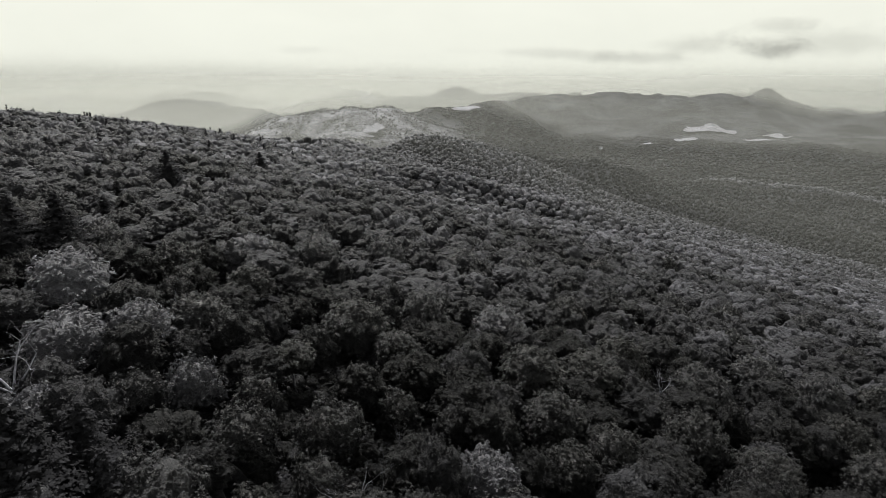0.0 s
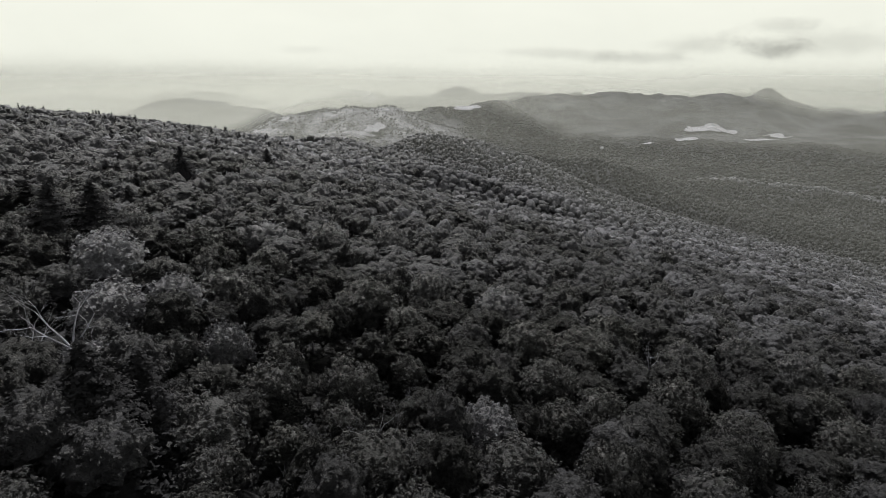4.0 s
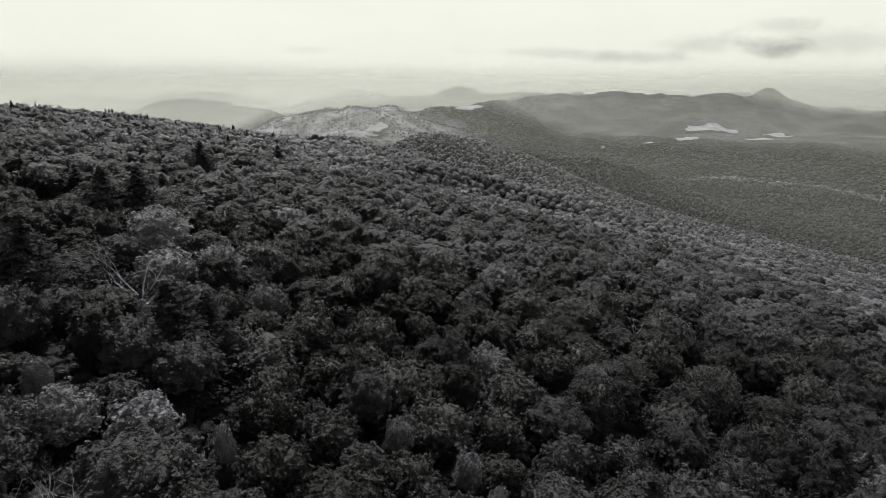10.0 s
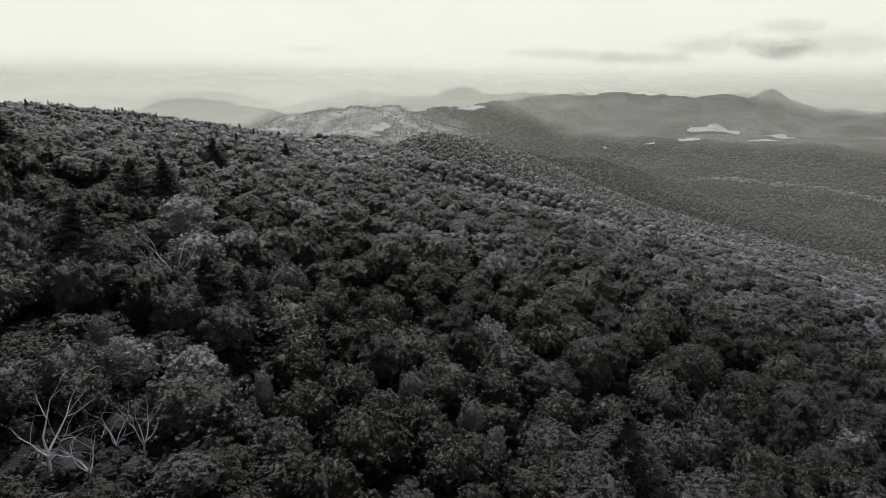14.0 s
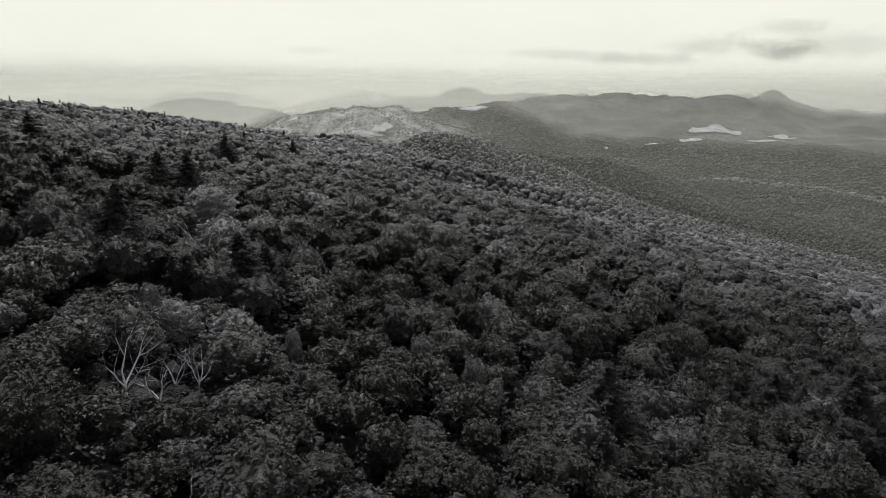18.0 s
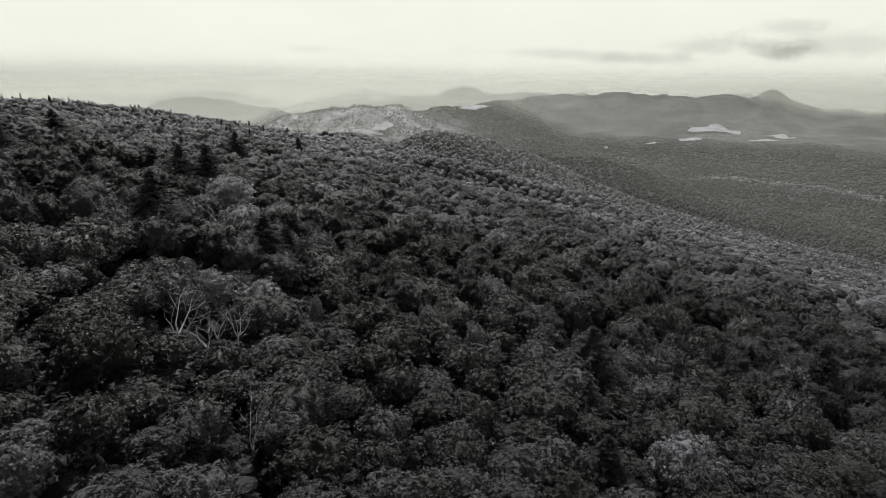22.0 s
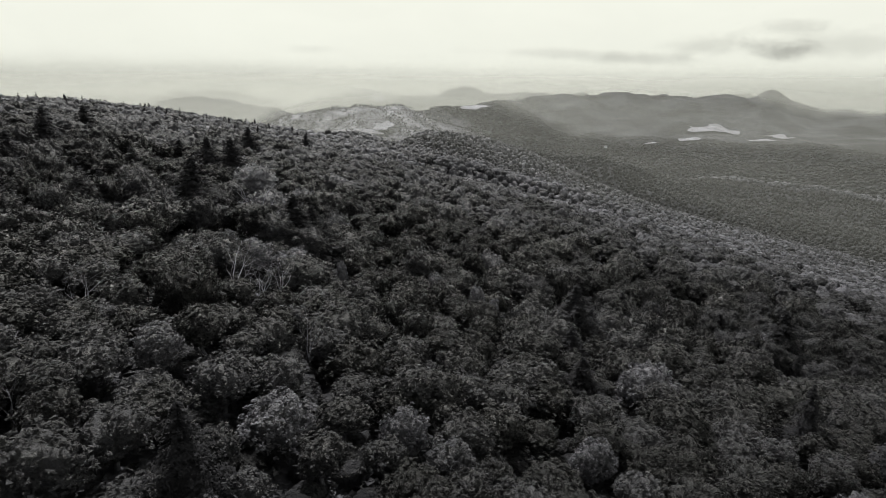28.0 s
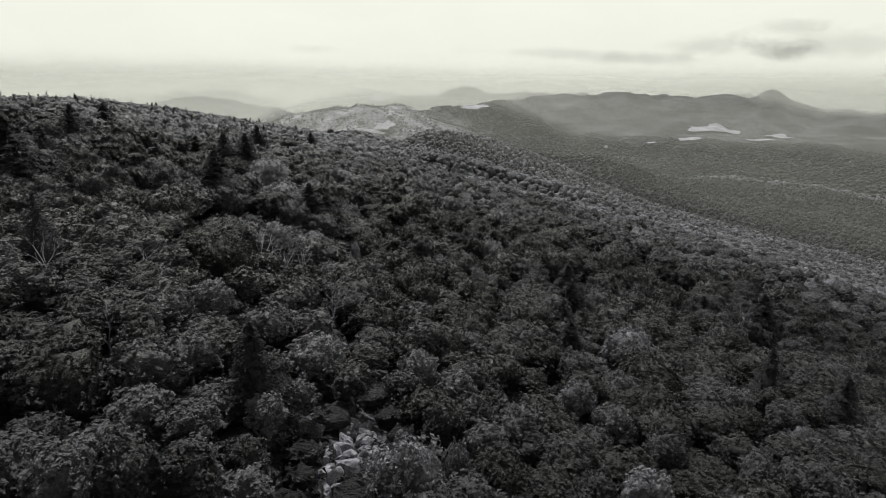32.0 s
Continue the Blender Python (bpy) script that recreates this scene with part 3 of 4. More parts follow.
SLOPE_TREES = [(-19.1, 35.6, 3.6), (-13.2, 36.6, 2.4), (49.4, 38.7, 4.5), (6.2, 38.8, 4.2), (-1.8, 39.0, 2.9), (15.2, 40.6, 4.4), (36.3, 41.2, 5.4), (-9.4, 41.2, 2.9),
    (25.2, 41.3, 4.2), (-31.4, 42.4, 3.8), (50.2, 44.3, 3.4), (4.1, 45.2, 4.0), (-16.6, 45.3, 3.1), (-9.8, 49.2, 3.5), (-27.2, 49.4, 3.1), (12.6, 50.3, 3.6), (-23.2, 52.6, 3.3), (32.9, 53.0, 4.8), (-17.5, 53.1, 2.8), (-36.5, 55.8, 5.4), (18.2, 56.5, 3.5), (-4.3, 56.8, 2.8), (36.2, 58.4, 5.4), (13.0, 60.1, 4.0), (-31.4, 60.3, 3.3),
    (-15.5, 60.4, 2.6), (30.3, 63.0, 4.7), (55.0, 64.6, 5.4), (-27.7, 65.6, 4.0), (-42.1, 66.7, 5.0)]
FLANK_TREES = [(-5.2, 70.6, 3.0), (12.0, 70.8, 4.1), (57.5, 74.5, 5.4), (-10.9, 75.1, 5.4), (20.6, 75.8, 4.6), (38.6, 80.4, 5.4), (-26.6, 82.2, 3.7), (82.6, 82.9, 5.4),
    (27.6, 84.8, 5.4), (-37.8, 85.0, 4.4), (-2.0, 85.6, 3.5), (-48.4, 85.8, 5.0), (9.7, 87.4, 4.9), (64.7, 92.2, 5.4), (77.7, 94.4, 5.4), (55.2, 95.0, 5.4), (-33.1, 104.5, 5.1), (24.4, 108.7, 5.4), (58.5, 111.7, 5.4), (-23.2, 113.1, 5.4), (-11.3, 126.4, 5.4), (5.9, 130.8, 5.4), (100.1, 133.6, 5.4), (57.8, 143.0, 5.4), (75.9, 148.3, 5.4), (23.4, 153.5, 5.4), (104.0, 159.3, 5.4), (49.6, 177.4, 5.4), (148.2, 194.5, 5.4), (121.8, 204.2, 5.4)]
LOWER_TREES = [(97.1, 245.0, 5.4)]
# of these the pale ones, by plan
PALE_AT = [(-6.2, -37.5), (-3.6, -34.6), (7.5, -33.7), (-13.8, -23.4), (-6.3, -20.5), (26.1, -18.4), (6.8, -18.1), (16.6, -0.3), (2.6, 18.1), (-16.9, 19.0), (-28.3,
    19.0), (-23.3, 20.7), (0.8, 22.1), (-32.7, 23.9), (-4.9, 25.7), (49.4, 38.7), (-31.4, 42.4), (50.2, 44.3), (4.1, 45.2), (-23.2, 52.6), (-36.5, 55.8), (-31.4, 60.3),
    (-42.1, 66.7), (9.7, 87.4), (-33.1, 104.5)]
SPRUCES = [(-15.2, -32.5), (-37.5, -15.7), (34.9, -10.5), (31.1, -3.9), (9.0, -4.5), (11.0, 9.3), (12.6, 15.4), (48.8, 27.0), (43.0, 40.4), (48.2, 41.9), (53.1, 38.7),
    (25.2, 37.4), (-24.3, 36.8), (-21.8, 34.6), (-43.8, 40.9), (-64.3, 44.2), (-79.0, 50.0), (-73.4, 41.3), (-61.0, 15.2), (-57.5, 38.7), (-62.2, 59.0), (-65.9, 59.0), (-84.5, 69.3),
    (-69.2, 72.1), (-66.4, 89.7), (-81.6, 98.2), (-51.3, 81.0), (-42.5, 84.2), (43.6, 87.8), (54.7, 97.0), (-101.0, 112.5), (-63.2, 124.0), (-70.3, 133.7), (-77.4, 164.1),
    (-76.4, 173.6), (-143.2, 174.4), (-130.2, 207.0), (-86.5, 221.0), (-73.2, 254.1), (-185.0, 265.4), (-104.0, 288.0), (-84.6, 315.0), (-55.0, 77.0), (-66.0, 96.0), (-58.5, 106.0), (-93.0, 128.0), (-26.0, 32.5)]
SNAGS = [(-31.7, -11.5), (-25.7, -28.2), (-35.5, -18.5), (-25.9, 5.2), (-23.4, 5.1), (-24.2, 9.6), (-22.2, 9.4), (-14.7, -10.7), (-35.3, 10.7), (40.8, 25.9),
    (33.6, 82.1), (-37.9, 44.4), (69.1, 72.8), (45.9, 65.2), (5.6, 98.3), (-35.0, 45.6), (-32.6, 44.4), (-4.2, 48.0), (-3.4, 51.0), (-6.3, 39.2), (-4.7, 32.0), (-13.2, 35.5),
    (-9.8, 37.8), (-31.7, 66.2), (-42.6, 94.1)]
BIG_SPRUCES = ((-15.2, -32.5), (-64.3, 44.2), (-79.0, 50.0), (-73.4, 41.3), (-61.0, 15.2), (34.9, -10.5), (31.1, -3.9), (-24.3, 36.8))
TALL_SNAGS = ((-25.9, 5.2), (-23.4, 5.1), (-24.2, 9.6), (-22.2, 9.4), (-35.0, 45.6), (-32.6, 44.4), (33.6, 82.1))


def trail_gap(x, y):
    """Distance from the stony trail over the top."""
    u = np.clip((-28.0 - y) / 10.0, 0, 1)
    return np.hypot(x + 10.0 + 0.6 * u, y + 28.0 + 10.0 * u)


def stand_spacing(y):
    return np.clip(3.3 + (y + 25) * 0.034, 3.3, 6.6)


xs, ys = [], []
yy = -50.0
while yy < 650:
    st = float(stand_spacing(yy))
    row = np.arange(-560, 720, st)
    xs.append(row + RNG.uniform(0, st) + RNG.uniform(-0.34, 0.34, len(row)) * st)
    ys.append(yy + RNG.uniform(-0.34, 0.34, len(row)) * st)
    yy += st * 0.9
gx, gy = np.concatenate(xs), np.concatenate(ys)
gr = stand_spacing(gy) * RNG.uniform(0.42, 0.68, len(gx)) * (1 + 0.14 * smooth(40, 0, gy))
ok = in_view(gx, gy, 5.0) & (trail_gap(gx, gy) > 1.0 + 0.85 * gr) & ~((gx < -110) & (gy > 510)) & ~((gx < -40) & (gy > 630))
PLAN = TOP_TREES + CREST_TREES + MIDDLE_TREES + SLOPE_TREES + FLANK_TREES + LOWER_TREES
for px, py, pr in PLAN:
    ok &= np.hypot(gx - px, gy - py) > 0.62 * (pr + gr)
for px, py in SPRUCES:
    ok &= np.hypot(gx - px, gy - py) > (2.0 if py < 0 else 3.2)
for px, py in SNAGS:
    ok &= np.hypot(gx - px, gy - py + 1.6) > (3.4 if (px, py) in TALL_SNAGS else 2.3)
gx, gy, gr = gx[ok], gy[ok], gr[ok]
tall = RNG.uniform(0.78, 1.22, len(gx))
turn = RNG.uniform(0, 360, len(gx))


def nearest(kinds, r):
    """The two kinds whose crowns come closest to that radius; one of them."""
    return sorted(kinds, key=lambda k: abs(k[1] - r))[RNG.integers(0, 2)]


def stand_tree(x, y, r, high, angle, pale=False):
    small = r < 2.0 and y < 0
    far_off = y > 58
    kind = nearest((SLOPE_PALE if far_off else PALE) if pale else DWARF if small else SLOPE if far_off else BROAD, r)
    s = r / kind[1]
    return place(kind, x, y, s, angle, tall=float(stand_height(x, y)) / 6.3 * high / s)


for x, y, r in PLAN:
    stand_tree(x, y, r, RNG.uniform(0.98, 1.12), RNG.uniform(0, 360), any(math.hypot(x - p, y - q) < 1.0 for p, q in PALE_AT))
order = np.argsort(gy)
near = order[:330]
for n in near:
    stand_tree(gx[n], gy[n], gr[n], tall[n], turn[n])
for i, (x, y) in enumerate(SPRUCES):
    k = SPRUCE[i % 4]
    high = float(stand_height(x, y)) * RNG.uniform(1.34, 1.5)
    high *= 1.1 if (x, y) in BIG_SPRUCES else 1.0
    s = high / k[3]
    wide = RNG.uniform(1.2, 1.45)
    place(k, x, y, s * wide, RNG.uniform(0, 360), tall=1 / wide)
for i, (x, y) in enumerate(SNAGS):
    place(SNAG[i % 4], x, y, (1.26 if (x, y) in TALL_SNAGS else 0.8) * float(stand_height(x, y)) / 6.0, RNG.uniform(0, 360))


def forest(name, protos, xs, ys, radii, high, turns, material, label):
    """Many trees as one mass, each with a tone of its own."""
    vs, fs, tones, base = [], [], [], 0
    zs = floor_at(xs, ys)
    hs = stand_height(xs, ys) / 6.3 * high
    kinds = RNG.integers(0, len(protos), len(xs))
    for k, (v, f, pr) in enumerate(protos):
        s = np.nonzero(kinds == k)[0]
        if not len(s):
            continue
        c, q = np.cos(np.radians(turns[s])), np.sin(np.radians(turns[s]))
        sc = radii[s] / pr
        x = (v[None, :, 0] * c[:, None] - v[None, :, 1] * q[:, None]) * sc[:, None] + xs[s][:, None]
        y = (v[None, :, 0] * q[:, None] + v[None, :, 1] * c[:, None]) * sc[:, None] + ys[s][:, None]
        zz = v[None, :, 2] * hs[s][:, None] + zs[s][:, None]
        vs.append(np.stack([x, y, zz], -1).reshape(-1, 3))
        fs.append((f[None] + (np.arange(len(s)) * len(v))[:, None, None] + base).reshape(-1, f.shape[1]))
        tones.append(np.repeat(RNG.random(len(s)), len(v)))
        base += len(s) * len(v)
    me = mesh_of(name, np.concatenate(vs), np.concatenate(fs), material)
    at = me.attributes.new("tone", "FLOAT", "POINT")
    at.data.foreach_set("value", np.concatenate(tones).astype(np.float32))
    return tagged(new(name, me), label, "forest", kind="stuff")


def far_crowns(seed, times, lobes, leaves, size, tuft=1, heart=1.0, rough=0.09):
    return [lobed_crown(np.random.default_rng(seed + i), rad, 0.98 * rad, times, lobes, leaves, size, tuft, heart, 0.28, rough, 0.9) for i, (rad, hgt) in enumerate(SIZES[:8])]


rest = order[330:]
d = gy[rest]
b1, b0, b2, b3, b4 = rest[d < 90], rest[(d >= 90) & (d < 150)], rest[(d >= 150) & (d < 250)], rest[(d >= 250) & (d < 420 + 90 * (gx[rest] < -50))], rest[d >= 420 + 90 * (gx[rest] < -50)]
def pale_stand(x, y):
    """Stands of paler trees: the rib of the flank, its sunlight put into leaf colour, and down the open slope."""
    rib = (np.abs(y - 426 - 0.5 * (x - 19) + 7 * np.sin(x / 14)) < 20) & (x > -25) & (x < 125)
    slope = (np.abs(x - 0.93 * y + 10 * np.sin(y / 25)) < 0.09 * y) & (y > 130) & (y < 620)
    return (rib | slope) & (RNG.random(len(x)) < 0.55)


FLANK_CROWNS, SLOPE_CROWNS = far_crowns(480, 3, 46, 220, 0.25, 5, 0.95, 0.035), far_crowns(500, 2, 26, 130, 0.34, 3, 0.96, 0.06)
RIDGE_CROWNS, LOW_CROWNS = far_crowns(600, 2, 20, 40, 0.42, 2, 0.96, 0.1), far_crowns(640, 1, 9, 22, 0.6, 2, 0.96, 0.12)
light = np.zeros(len(gx), bool)
light[rest] = pale_stand(gx[rest], gy[rest]) & (gy[rest] >= 100)
sel = np.nonzero(light)[0]
forest("pale_forest", SLOPE_CROWNS, gx[sel], gy[sel], gr[sel] * 1.12, tall[sel], turn[sel], PALE_FAR, "stands of trees on the mountain flank, its sunlit rib coloured paler")
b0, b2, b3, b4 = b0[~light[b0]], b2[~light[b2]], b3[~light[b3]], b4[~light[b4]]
# leaf base steps up from flank to ridge: haze and light put into colour
for sel, protos, nm, mat in ((b1, FULL, "near_forest", LEAF_STUFF), (b0, FLANK_CROWNS, "flank_forest", LEAF_SLOPE_LIT), (b2, SLOPE_CROWNS, "slope_forest", LEAF_SLOPE_LIT), (b3, RIDGE_CROWNS, "ridge_forest", LEAF_RIDGE_HAZED), (b4, LOW_CROWNS, "lower_forest", LEAF_RIDGE_HAZED)):
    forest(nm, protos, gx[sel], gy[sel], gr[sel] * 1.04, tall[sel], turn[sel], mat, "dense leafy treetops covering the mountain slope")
# kinds that the plan did not call for
for kind in BROAD + PALE + DWARF + SLOPE + SLOPE_PALE + SPRUCE + SNAG:
    if not kind[2]:
        for o in (*kind[0].children_recursive, kind[0]):
            bpy.data.objects.remove(o)
# low growth under and between the trees
ux, uy = np.meshgrid(np.arange(-104, 104, 2.3), np.arange(-48, 72, 2.3))
ux, uy = (ux + RNG.uniform(-0.9, 0.9, ux.shape)).ravel(), (uy + RNG.uniform(-0.9, 0.9, uy.shape)).ravel()
sel = in_view(ux, uy) & (trail_gap(ux, uy) > 1.2)
ux, uy = ux[sel], uy[sel]
under = []
for i in range(4):
    v, f, _ = lobed_crown(np.random.default_rng(800 + i), 1.5, 1.6, 0, 6, 54, 0.18, 3, 0.8)
    v[:, 2] += 2.2 - v[:, 2].max()
    under.append((v, f, 1.5))
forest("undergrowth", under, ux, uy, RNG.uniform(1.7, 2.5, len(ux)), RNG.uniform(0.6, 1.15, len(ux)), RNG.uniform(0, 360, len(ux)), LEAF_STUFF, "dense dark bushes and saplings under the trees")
# the slopes further off: plain clumps of crown
clump = [lobed_crown(np.random.default_rng(700 + i), 3.0, 2.8, 1, 9, 0, 0.5, 1, 1.0, 0.36, 0.09) for i in range(6)]
clod = [lobed_crown(np.random.default_rng(720 + i), 3.0, 2.8, 0, 5, 0, 0.5, 1, 1.0, 0.36, 0.09) for i in range(6)]
for proto in clump + clod:  # foliage down to the ground
    proto[0][:, 2] = np.where(proto[0][:, 2] < 4.3, 2.2, proto[0][:, 2])
for nm, protos, low, high, step, text in (("valley_forest", clump, 640, 1060, 5.8, "far wooded slopes running down to the valley"), ("valley_wood", clod, 1060, 1800, 8.0, "distant wooded slopes of the valley"),
                                          ("hill_wood", clod, 1800, 2700, 12.5, "woods on the valley floor and far hills")):
    fx, fy = np.meshgrid(np.arange(-0.3 * high, 0.85 * high, step), np.arange(0.6 * low, high, step))
    fx, fy = (fx + RNG.uniform(-0.9, 0.9, fx.shape) * step).ravel(), (fy + RNG.uniform(-0.9, 0.9, fy.shape) * step).ravel()
    r = np.hypot(fx, fy)
    sel = in_view(fx, fy, 0) & (fx > -0.28 * fy) & (fy > 640) & (r > low) & (r < high)
    for cx, cy, ex, ey in FIELDS:
        sel &= np.hypot((fx - cx) / ex, (fy - cy) / ey) > 1.0
    sel &= (np.hypot(fx + 330, fy - 2150) > 430 + 60 * waves(fx, fy, 160, 3))
    fx, fy = fx[sel], fy[sel]
    if nm in ("valley_wood", "hill_wood"):
        line = np.abs((fx - 905) * 0.83 + (fy - 1560) * 0.55 + 6 * np.sin(fx / 23)) < 26 * smooth(730, 800, fx) * smooth(1120, 1020, fx)
        px, py = fx[line], fy[line]
        forest("pale_forest", protos, px, py, RNG.uniform(0.42, 0.7, len(px)) * step, RNG.uniform(0.9, 1.4, len(px)), RNG.uniform(0, 360, len(px)), PALE_FAR, "a strip of pale trees along a low spur in the valley")
        fx, fy = fx[~line], fy[~line]
    forest(nm, protos, fx, fy, RNG.uniform(0.36, 0.72, len(fx)) * step, RNG.uniform(0.75, 1.35, len(fx)), RNG.uniform(0, 360, len(fx)), LEAF_VALLEY_HAZED if nm == "valley_forest" else LEAF_FAR, text)
# hedges and copses between the fields of the farm hill
hx, hy = RNG.uniform(-820, 230, 9000), RNG.uniform(1700, 2560, 9000)
sel = (np.hypot(hx + 330, hy - 2150) < 470) & (waves(hx, hy, 95, 4) + 0.6 * waves(hx, hy, 38, 12) + RNG.normal(0, 0.25, 9000) > 0.02)
for cx, cy, ex, ey in FIELDS:
    sel &= np.hypot((hx - cx) / ex, (hy - cy) / ey) > 1.15
hx, hy = hx[sel], hy[sel]
forest("hedges_and_copses", clod, hx, hy, RNG.uniform(2.0, 4.4, len(hx)), RNG.uniform(0.6, 1.1, len(hx)), RNG.uniform(0, 360, len(hx)), LEAF_VALLEY_HAZED, "hedges and copses between small fields on a far hill")
# the wood goes on behind and beside the drone
wx, wy = np.meshgrid(np.arange(-150, 150, 4.4), np.arange(-170, 70, 4.4))
wx, wy = (wx + RNG.uniform(-1.6, 1.6, wx.shape)).ravel(), (wy + RNG.uniform(-1.6, 1.6, wy.shape)).ravel()
sel = ~((wy > -47.5) & (np.abs(wx + 2) < 0.80 * (wy + 66) + 7.5))
wx, wy = wx[sel], wy[sel]
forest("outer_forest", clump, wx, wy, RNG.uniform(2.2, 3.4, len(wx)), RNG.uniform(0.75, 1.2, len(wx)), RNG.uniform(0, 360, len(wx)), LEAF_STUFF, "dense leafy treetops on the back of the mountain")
# spruces along the skyline and loose in the wood
sx, sy = RNG.uniform(-330, -60, 420), RNG.uniform(120, 520, 420)
sel = in_view(sx, sy, 0) & (RNG.random(420) < np.where((sx < -165) & (np.abs(sy - 360) < 75), 0.5, np.where(np.abs(sy - 430) < 70, 0.12, 0.05)))
sx, sy = sx[sel], sy[sel]
forest("spruce_wood", [(v * np.array([1, 1, 6.3 / SPRUCE[i][3]]), f, w) for i, (v, f, w) in enumerate(SPRUCE_FULL)], sx, sy, RNG.uniform(3.2, 4.6, len(sx)),
       RNG.uniform(1.2, 1.46, len(sx)), RNG.uniform(0, 360, len(sx)), NEEDLE_STUFF, "dark spruces scattered along the wooded ridge")


# ---------------------------------------------------------------- stony trail over the top
def boulder(seed, sx, sy, sz):
    """A cracked, weathered block."""
    rnd = random.Random(seed)
    bm = bmesh.new()
    bmesh.ops.create_icosphere(bm, subdivisions=3, radius=1.0)
    cuts = [(Vector([rnd.uniform(-1, 1), rnd.uniform(-1, 1), rnd.uniform(-0.4, 1)]).normalized(), rnd.uniform(0.42, 0.78)) for _ in range(13)]
    for v in bm.verts:
        for n, d in cuts:
            h = v.co.dot(n)
            if h > d:
                v.co -= n * (h - d) * 0.92
        o = Vector((seed * 3.7, 0, 0))
        v.co += v.co.normalized() * (0.07 * noise.noise(v.co * 2.2 + o) + 0.035 * noise.noise(v.co * 6.0 + o) + 0.02 * noise.noise(v.co * 14.0 + o))
        v.co.x, v.co.y, v.co.z = v.co.x * sx, v.co.y * sy, v.co.z * sz
    return finish(bm, "boulder", ROCK)


BOULDERS = [boulder(60 + i, *d) for i, d in enumerate(((0.75, 0.55, 0.38), (0.9, 0.6, 0.45), (0.55, 0.5, 0.3), (0.7, 0.4, 0.5), (0.45, 0.35, 0.28)))]
ROCKS = [(-10.4, -28.3, 1, 0.9), (-9.5, -29.4, 1, 0.8), (-9.5, -30.4, 3, 0.9), (-10.3, -31.1, 1, 0.9), (-10.3, -31.4, 4, 0.8), (-9.9, -32.4, 2, 0.9), (-10.9, -32.9, 1, 1.2), (-10.0, -34.2, 0, 1.4), (-10.6, -34.9, 4, 1.3), (-10.9, -35.5, 0, 1.2), (-12.0, -36.0, 1, 1.1), (-12.5, -36.5, 4, 1.2), (-9.7, -36.3, 0, 1.1)]
for _ in range(26):  # smaller stones strewn along it
    u = RNG.uniform(0, 1)
    ROCKS.append((-10.0 - 0.6 * u + RNG.normal(0, 0.75), -28.0 - 9.0 * u, int(RNG.integers(0, 5)), RNG.uniform(0.45, 0.95)))
for i, (x, y, k, s) in enumerate(ROCKS):
    ob = new("boulder", BOULDERS[k])
    ob.matrix_world = pose(x, y, float(floor_at(x, y)) + 0.2, RNG.uniform(-14, 14), RNG.uniform(-14, 14), RNG.uniform(0, 360)) @ Matrix.Diagonal((s * 1.35, s * 1.35, s * 1.5, 1))
    tagged(ob, "weathered grey boulder on the stony trail between the trees", "rock", "boulders of the trail")


# ---------------------------------------------------------------- clearings in the valley
def clearing(cx, cy, sx, sy, seed, turn=0.0):
    """A mown field: an uneven patch that follows the land."""
    rnd = random.Random(seed)
    bm = bmesh.new()
    n, rings = 40, 7
    rim = [1 + 0.28 * math.sin(2 * a + seed) + 0.16 * math.sin(5 * a + 2 * seed) + rnd.uniform(-0.05, 0.05) for a in (2 * math.pi * k / n for k in range(n))]
    grid = []
    for r in range(rings + 1):
        row = []
        for k in range(n):
            a = 2 * math.pi * k / n
            lx, ly = math.cos(a) * sx * rim[k] * r / rings, math.sin(a) * sy * rim[k] * r / rings
            x, y = cx + lx * math.cos(turn) - ly * math.sin(turn), cy + lx * math.sin(turn) + ly * math.cos(turn)
            row.append(bm.verts.new((x, y, float(treetops(x, y)) + 5.0)))
        grid.append(row)
    for r in range(rings):
        for k in range(n):
            q = (grid[r][k], grid[r + 1][k], grid[r + 1][(k + 1) % n], grid[r][(k + 1) % n])
            bm.faces.new(q if r else (grid[0][k], *q[1:3]))
    me = finish(bm, "meadow", MEADOW)
    tagged(new("meadow", me), "pale mown meadow in the wooded valley", "meadow", kind="structure")


for i, c in enumerate(FIELDS):
    clearing(*c, i + 1, 0.4 * math.sin(i * 2.1))


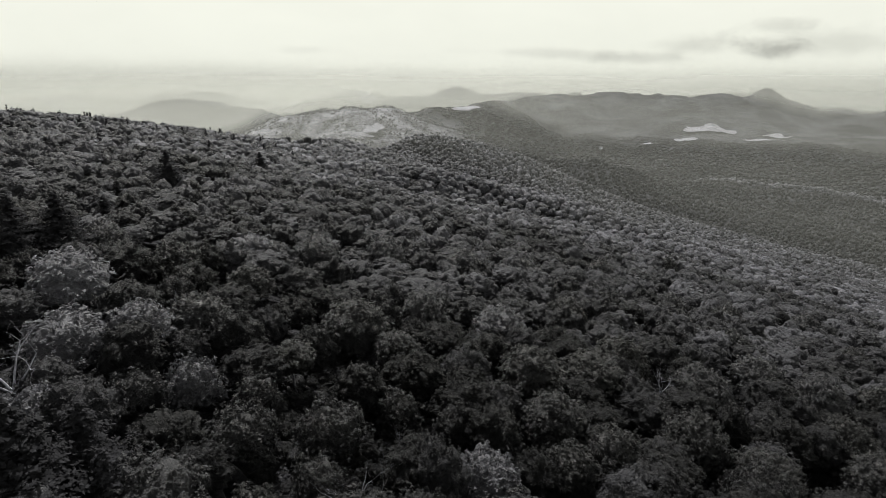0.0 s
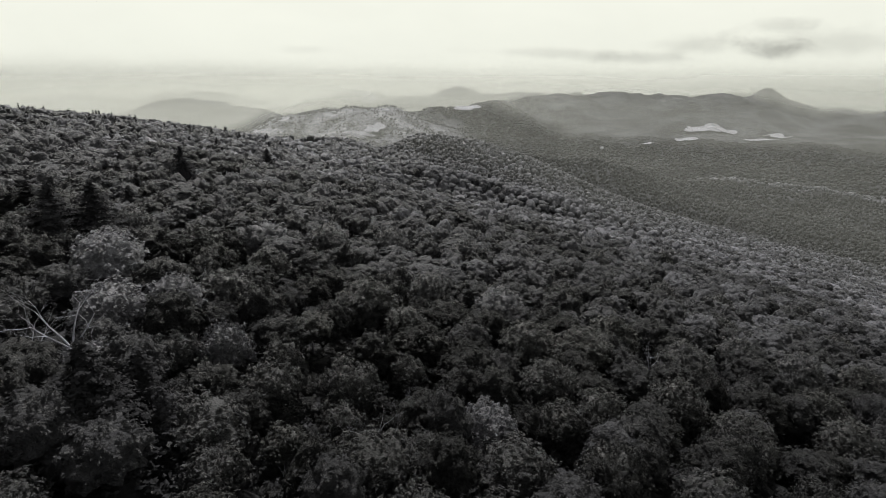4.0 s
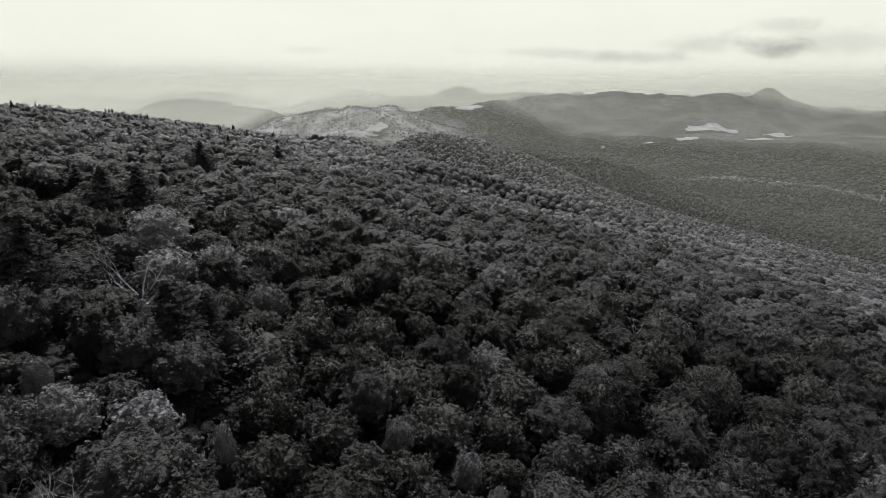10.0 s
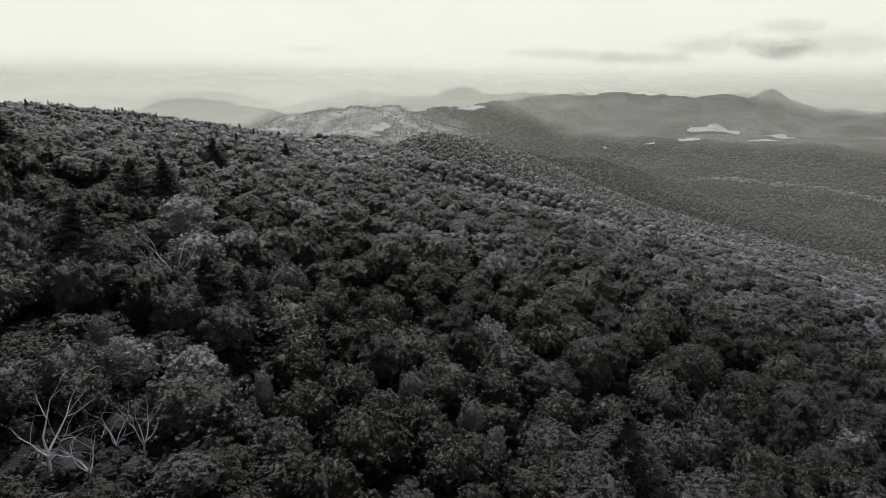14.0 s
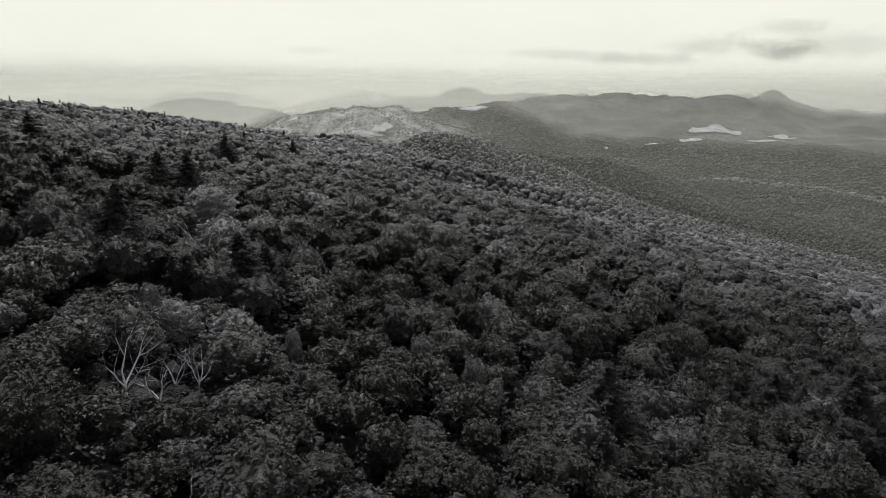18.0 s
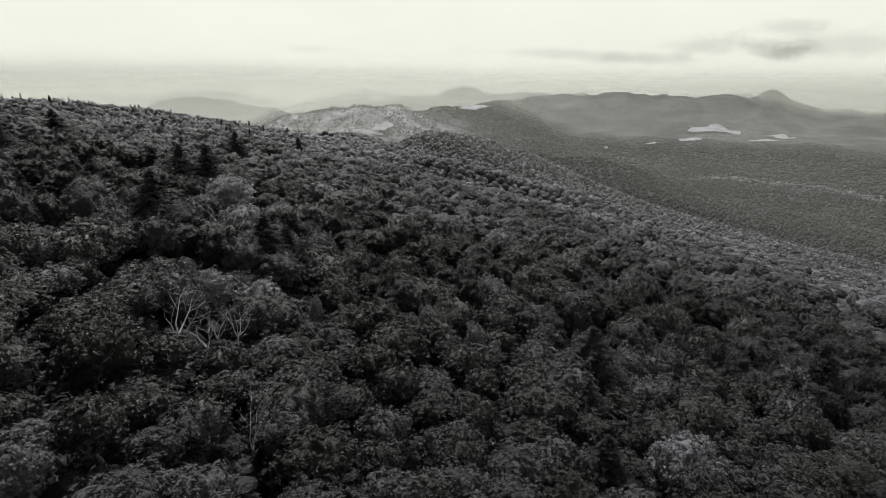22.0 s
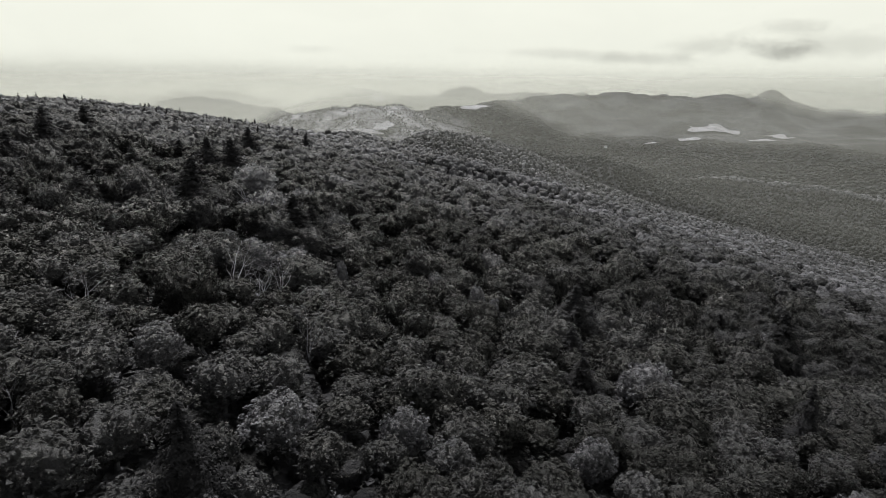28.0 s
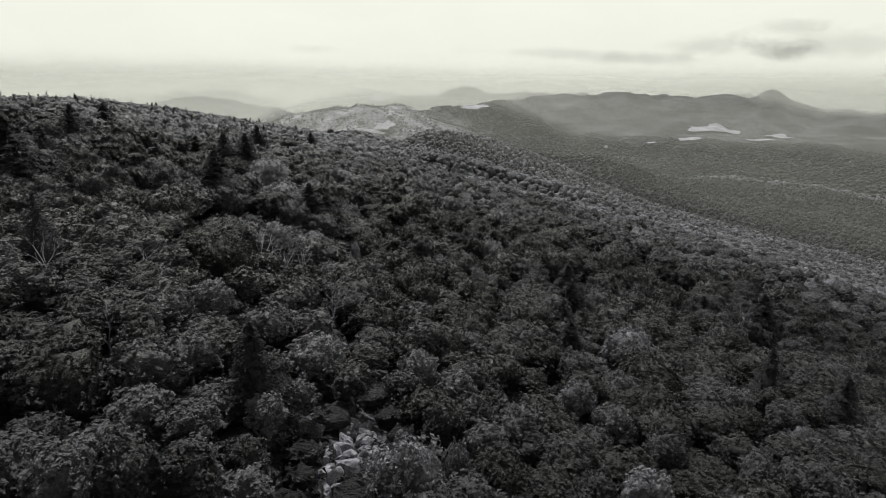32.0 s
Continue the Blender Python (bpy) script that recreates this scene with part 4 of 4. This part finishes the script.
def white_house(x, y):
    """A small gabled farmhouse at the head of the valley."""
    k = Mat("white_boards", 0.6, 0.3)
    k.colour(k.math("MULTIPLY", k.range(k.noise(1.5, 4), 0.3, 0.7, 0.9, 1.05), 0.78))
    r = Mat("grey_shingles", 0.8, 0.2)
    r.colour(r.math("MULTIPLY", r.range(r.noise(2.0, 4), 0.3, 0.7, 0.8, 1.2), 0.2))
    t = new("farmhouse", None)
    bm = bmesh.new()
    pts = [(-5, 0), (5, 0), (5, 5), (0, 8.2), (-5, 5)]
    a, b = [bm.verts.new((p, -4, q)) for p, q in pts], [bm.verts.new((p, 4, q)) for p, q in pts]
    bm.faces.new(a[::-1]), bm.faces.new(b)
    for n in range(5):
        bm.faces.new((a[n], a[(n + 1) % 5], b[(n + 1) % 5], b[n]))
    part("wall", finish(bm, "wall", k.m), t)
    for side in (-1, 1):
        bm = bmesh.new()
        bmesh.ops.create_cube(bm, size=1.0)
        bmesh.ops.transform(bm, matrix=Matrix.Translation((side * 2.7, 0, 6.75)) @ Matrix.Rotation(side * math.atan2(3.2, 5), 4, "Y") @ Matrix.Diagonal((6.6, 8.8, 0.25, 1)), verts=bm.verts)
        part("roof", finish(bm, "roof", r.m), t, "grey shingled roof slope")
    t.matrix_world = pose(x, y, float(treetops(x, y)) + 4.0, 0, 0, 35)
    tagged(t, "small white gabled farmhouse among the valley woods", "house")


white_house(611, 2272)


# ---------------------------------------------------------------- mist over the valley
def mist_material():
    m = bpy.data.materials.new("valley_mist")
    m.use_nodes = True
    nt = m.node_tree
    nt.nodes.clear()
    N, L = nt.nodes.new, nt.links.new
    at = N("ShaderNodeAttribute")
    at.attribute_name = "veil"
    geo = N("ShaderNodeNewGeometry")
    sc = N("ShaderNodeMapping")
    sc.inputs["Scale"].default_value = (0.0011, 0.0011, 0.006)
    L(geo.outputs["Position"], sc.inputs[0])
    nz = N("ShaderNodeTexNoise")
    nz.inputs["Scale"].default_value, nz.inputs["Detail"].default_value = 1.0, 5.0
    L(sc.outputs[0], nz.inputs[0])
    mr = N("ShaderNodeMapRange")
    mr.inputs[1].default_value, mr.inputs[2].default_value, mr.inputs[3].default_value, mr.inputs[4].default_value = 0.3, 0.7, 0.7, 1.3
    L(nz.outputs[0], mr.inputs[0])
    mu = N("ShaderNodeMath")
    mu.operation, mu.use_clamp = "MULTIPLY", True
    L(at.outputs["Fac"], mu.inputs[0])
    L(mr.outputs[0], mu.inputs[1])
    df, tl, tr = N("ShaderNodeBsdfDiffuse"), N("ShaderNodeBsdfTranslucent"), N("ShaderNodeBsdfTransparent")
    df.inputs[0].default_value = tl.inputs[0].default_value = (0.40, 0.404, 0.382, 1)
    up = N("ShaderNodeCombineXYZ")
    up.inputs[2].default_value = 1.0
    add, mix, out = N("ShaderNodeAddShader"), N("ShaderNodeMixShader"), N("ShaderNodeOutputMaterial")
    L(df.outputs[0], add.inputs[0])
    L(tl.outputs[0], add.inputs[1])
    L(mu.outputs[0], mix.inputs[0])
    L(tr.outputs[0], mix.inputs[1])
    L(add.outputs[0], mix.inputs[2])
    L(mix.outputs[0], out.inputs[0])
    return m


MIST = mist_material()


def mist_veil(radius, top, amount, rise, left_more):
    """A thin curtain of mist on an arc across the view; it thins out to nothing at the ground and at its top."""
    ang = np.radians(np.linspace(-54, 54, 220))
    q = np.linspace(0, 1, 56)
    x, y = radius * np.sin(ang), -30 + radius * np.cos(ang)
    low = treetops(x, y) - 3.0
    z = np.broadcast_to((low.min() + (top - low.min()) * q)[:, None], (len(q), len(ang)))
    up = z - low[None]
    veil = amount * smooth(0, rise, up) * smooth(1.0, 0.4, q)[:, None] * (1 + left_more * smooth(0.44, -0.4, ang))[None]
    n, r = len(ang), len(q)
    i, j = np.meshgrid(np.arange(r - 1), np.arange(n - 1), indexing="ij")
    i, j = i.ravel(), j.ravel()
    me = mesh_of("mist", np.stack([np.broadcast_to(x, z.shape).ravel(), np.broadcast_to(y, z.shape).ravel(), z.ravel()], 1),
                 np.stack([i * n + j, i * n + j + 1, (i + 1) * n + j + 1, (i + 1) * n + j], 1), MIST, True)
    me.attributes.new("veil", "FLOAT", "POINT").data.foreach_set("value", veil.astype(np.float32).ravel())
    tagged(new("mist_bank", me), "thin pale mist hanging over the valley", "mist", kind="stuff")


mist_veil(460, 45, 0.04, 30, 0.2)
mist_veil(720, 45, 0.045, 40, 0.4)
mist_veil(1000, 50, 0.04, 60, 1.3)
mist_veil(1650, 60, 0.065, 80, 2.8)
mist_veil(2480, 80, 0.19, 70, 2.2)
mist_veil(3650, 80, 0.42, 70, 0.7)
mist_veil(4720, 110, 0.6, 60, 0.2)
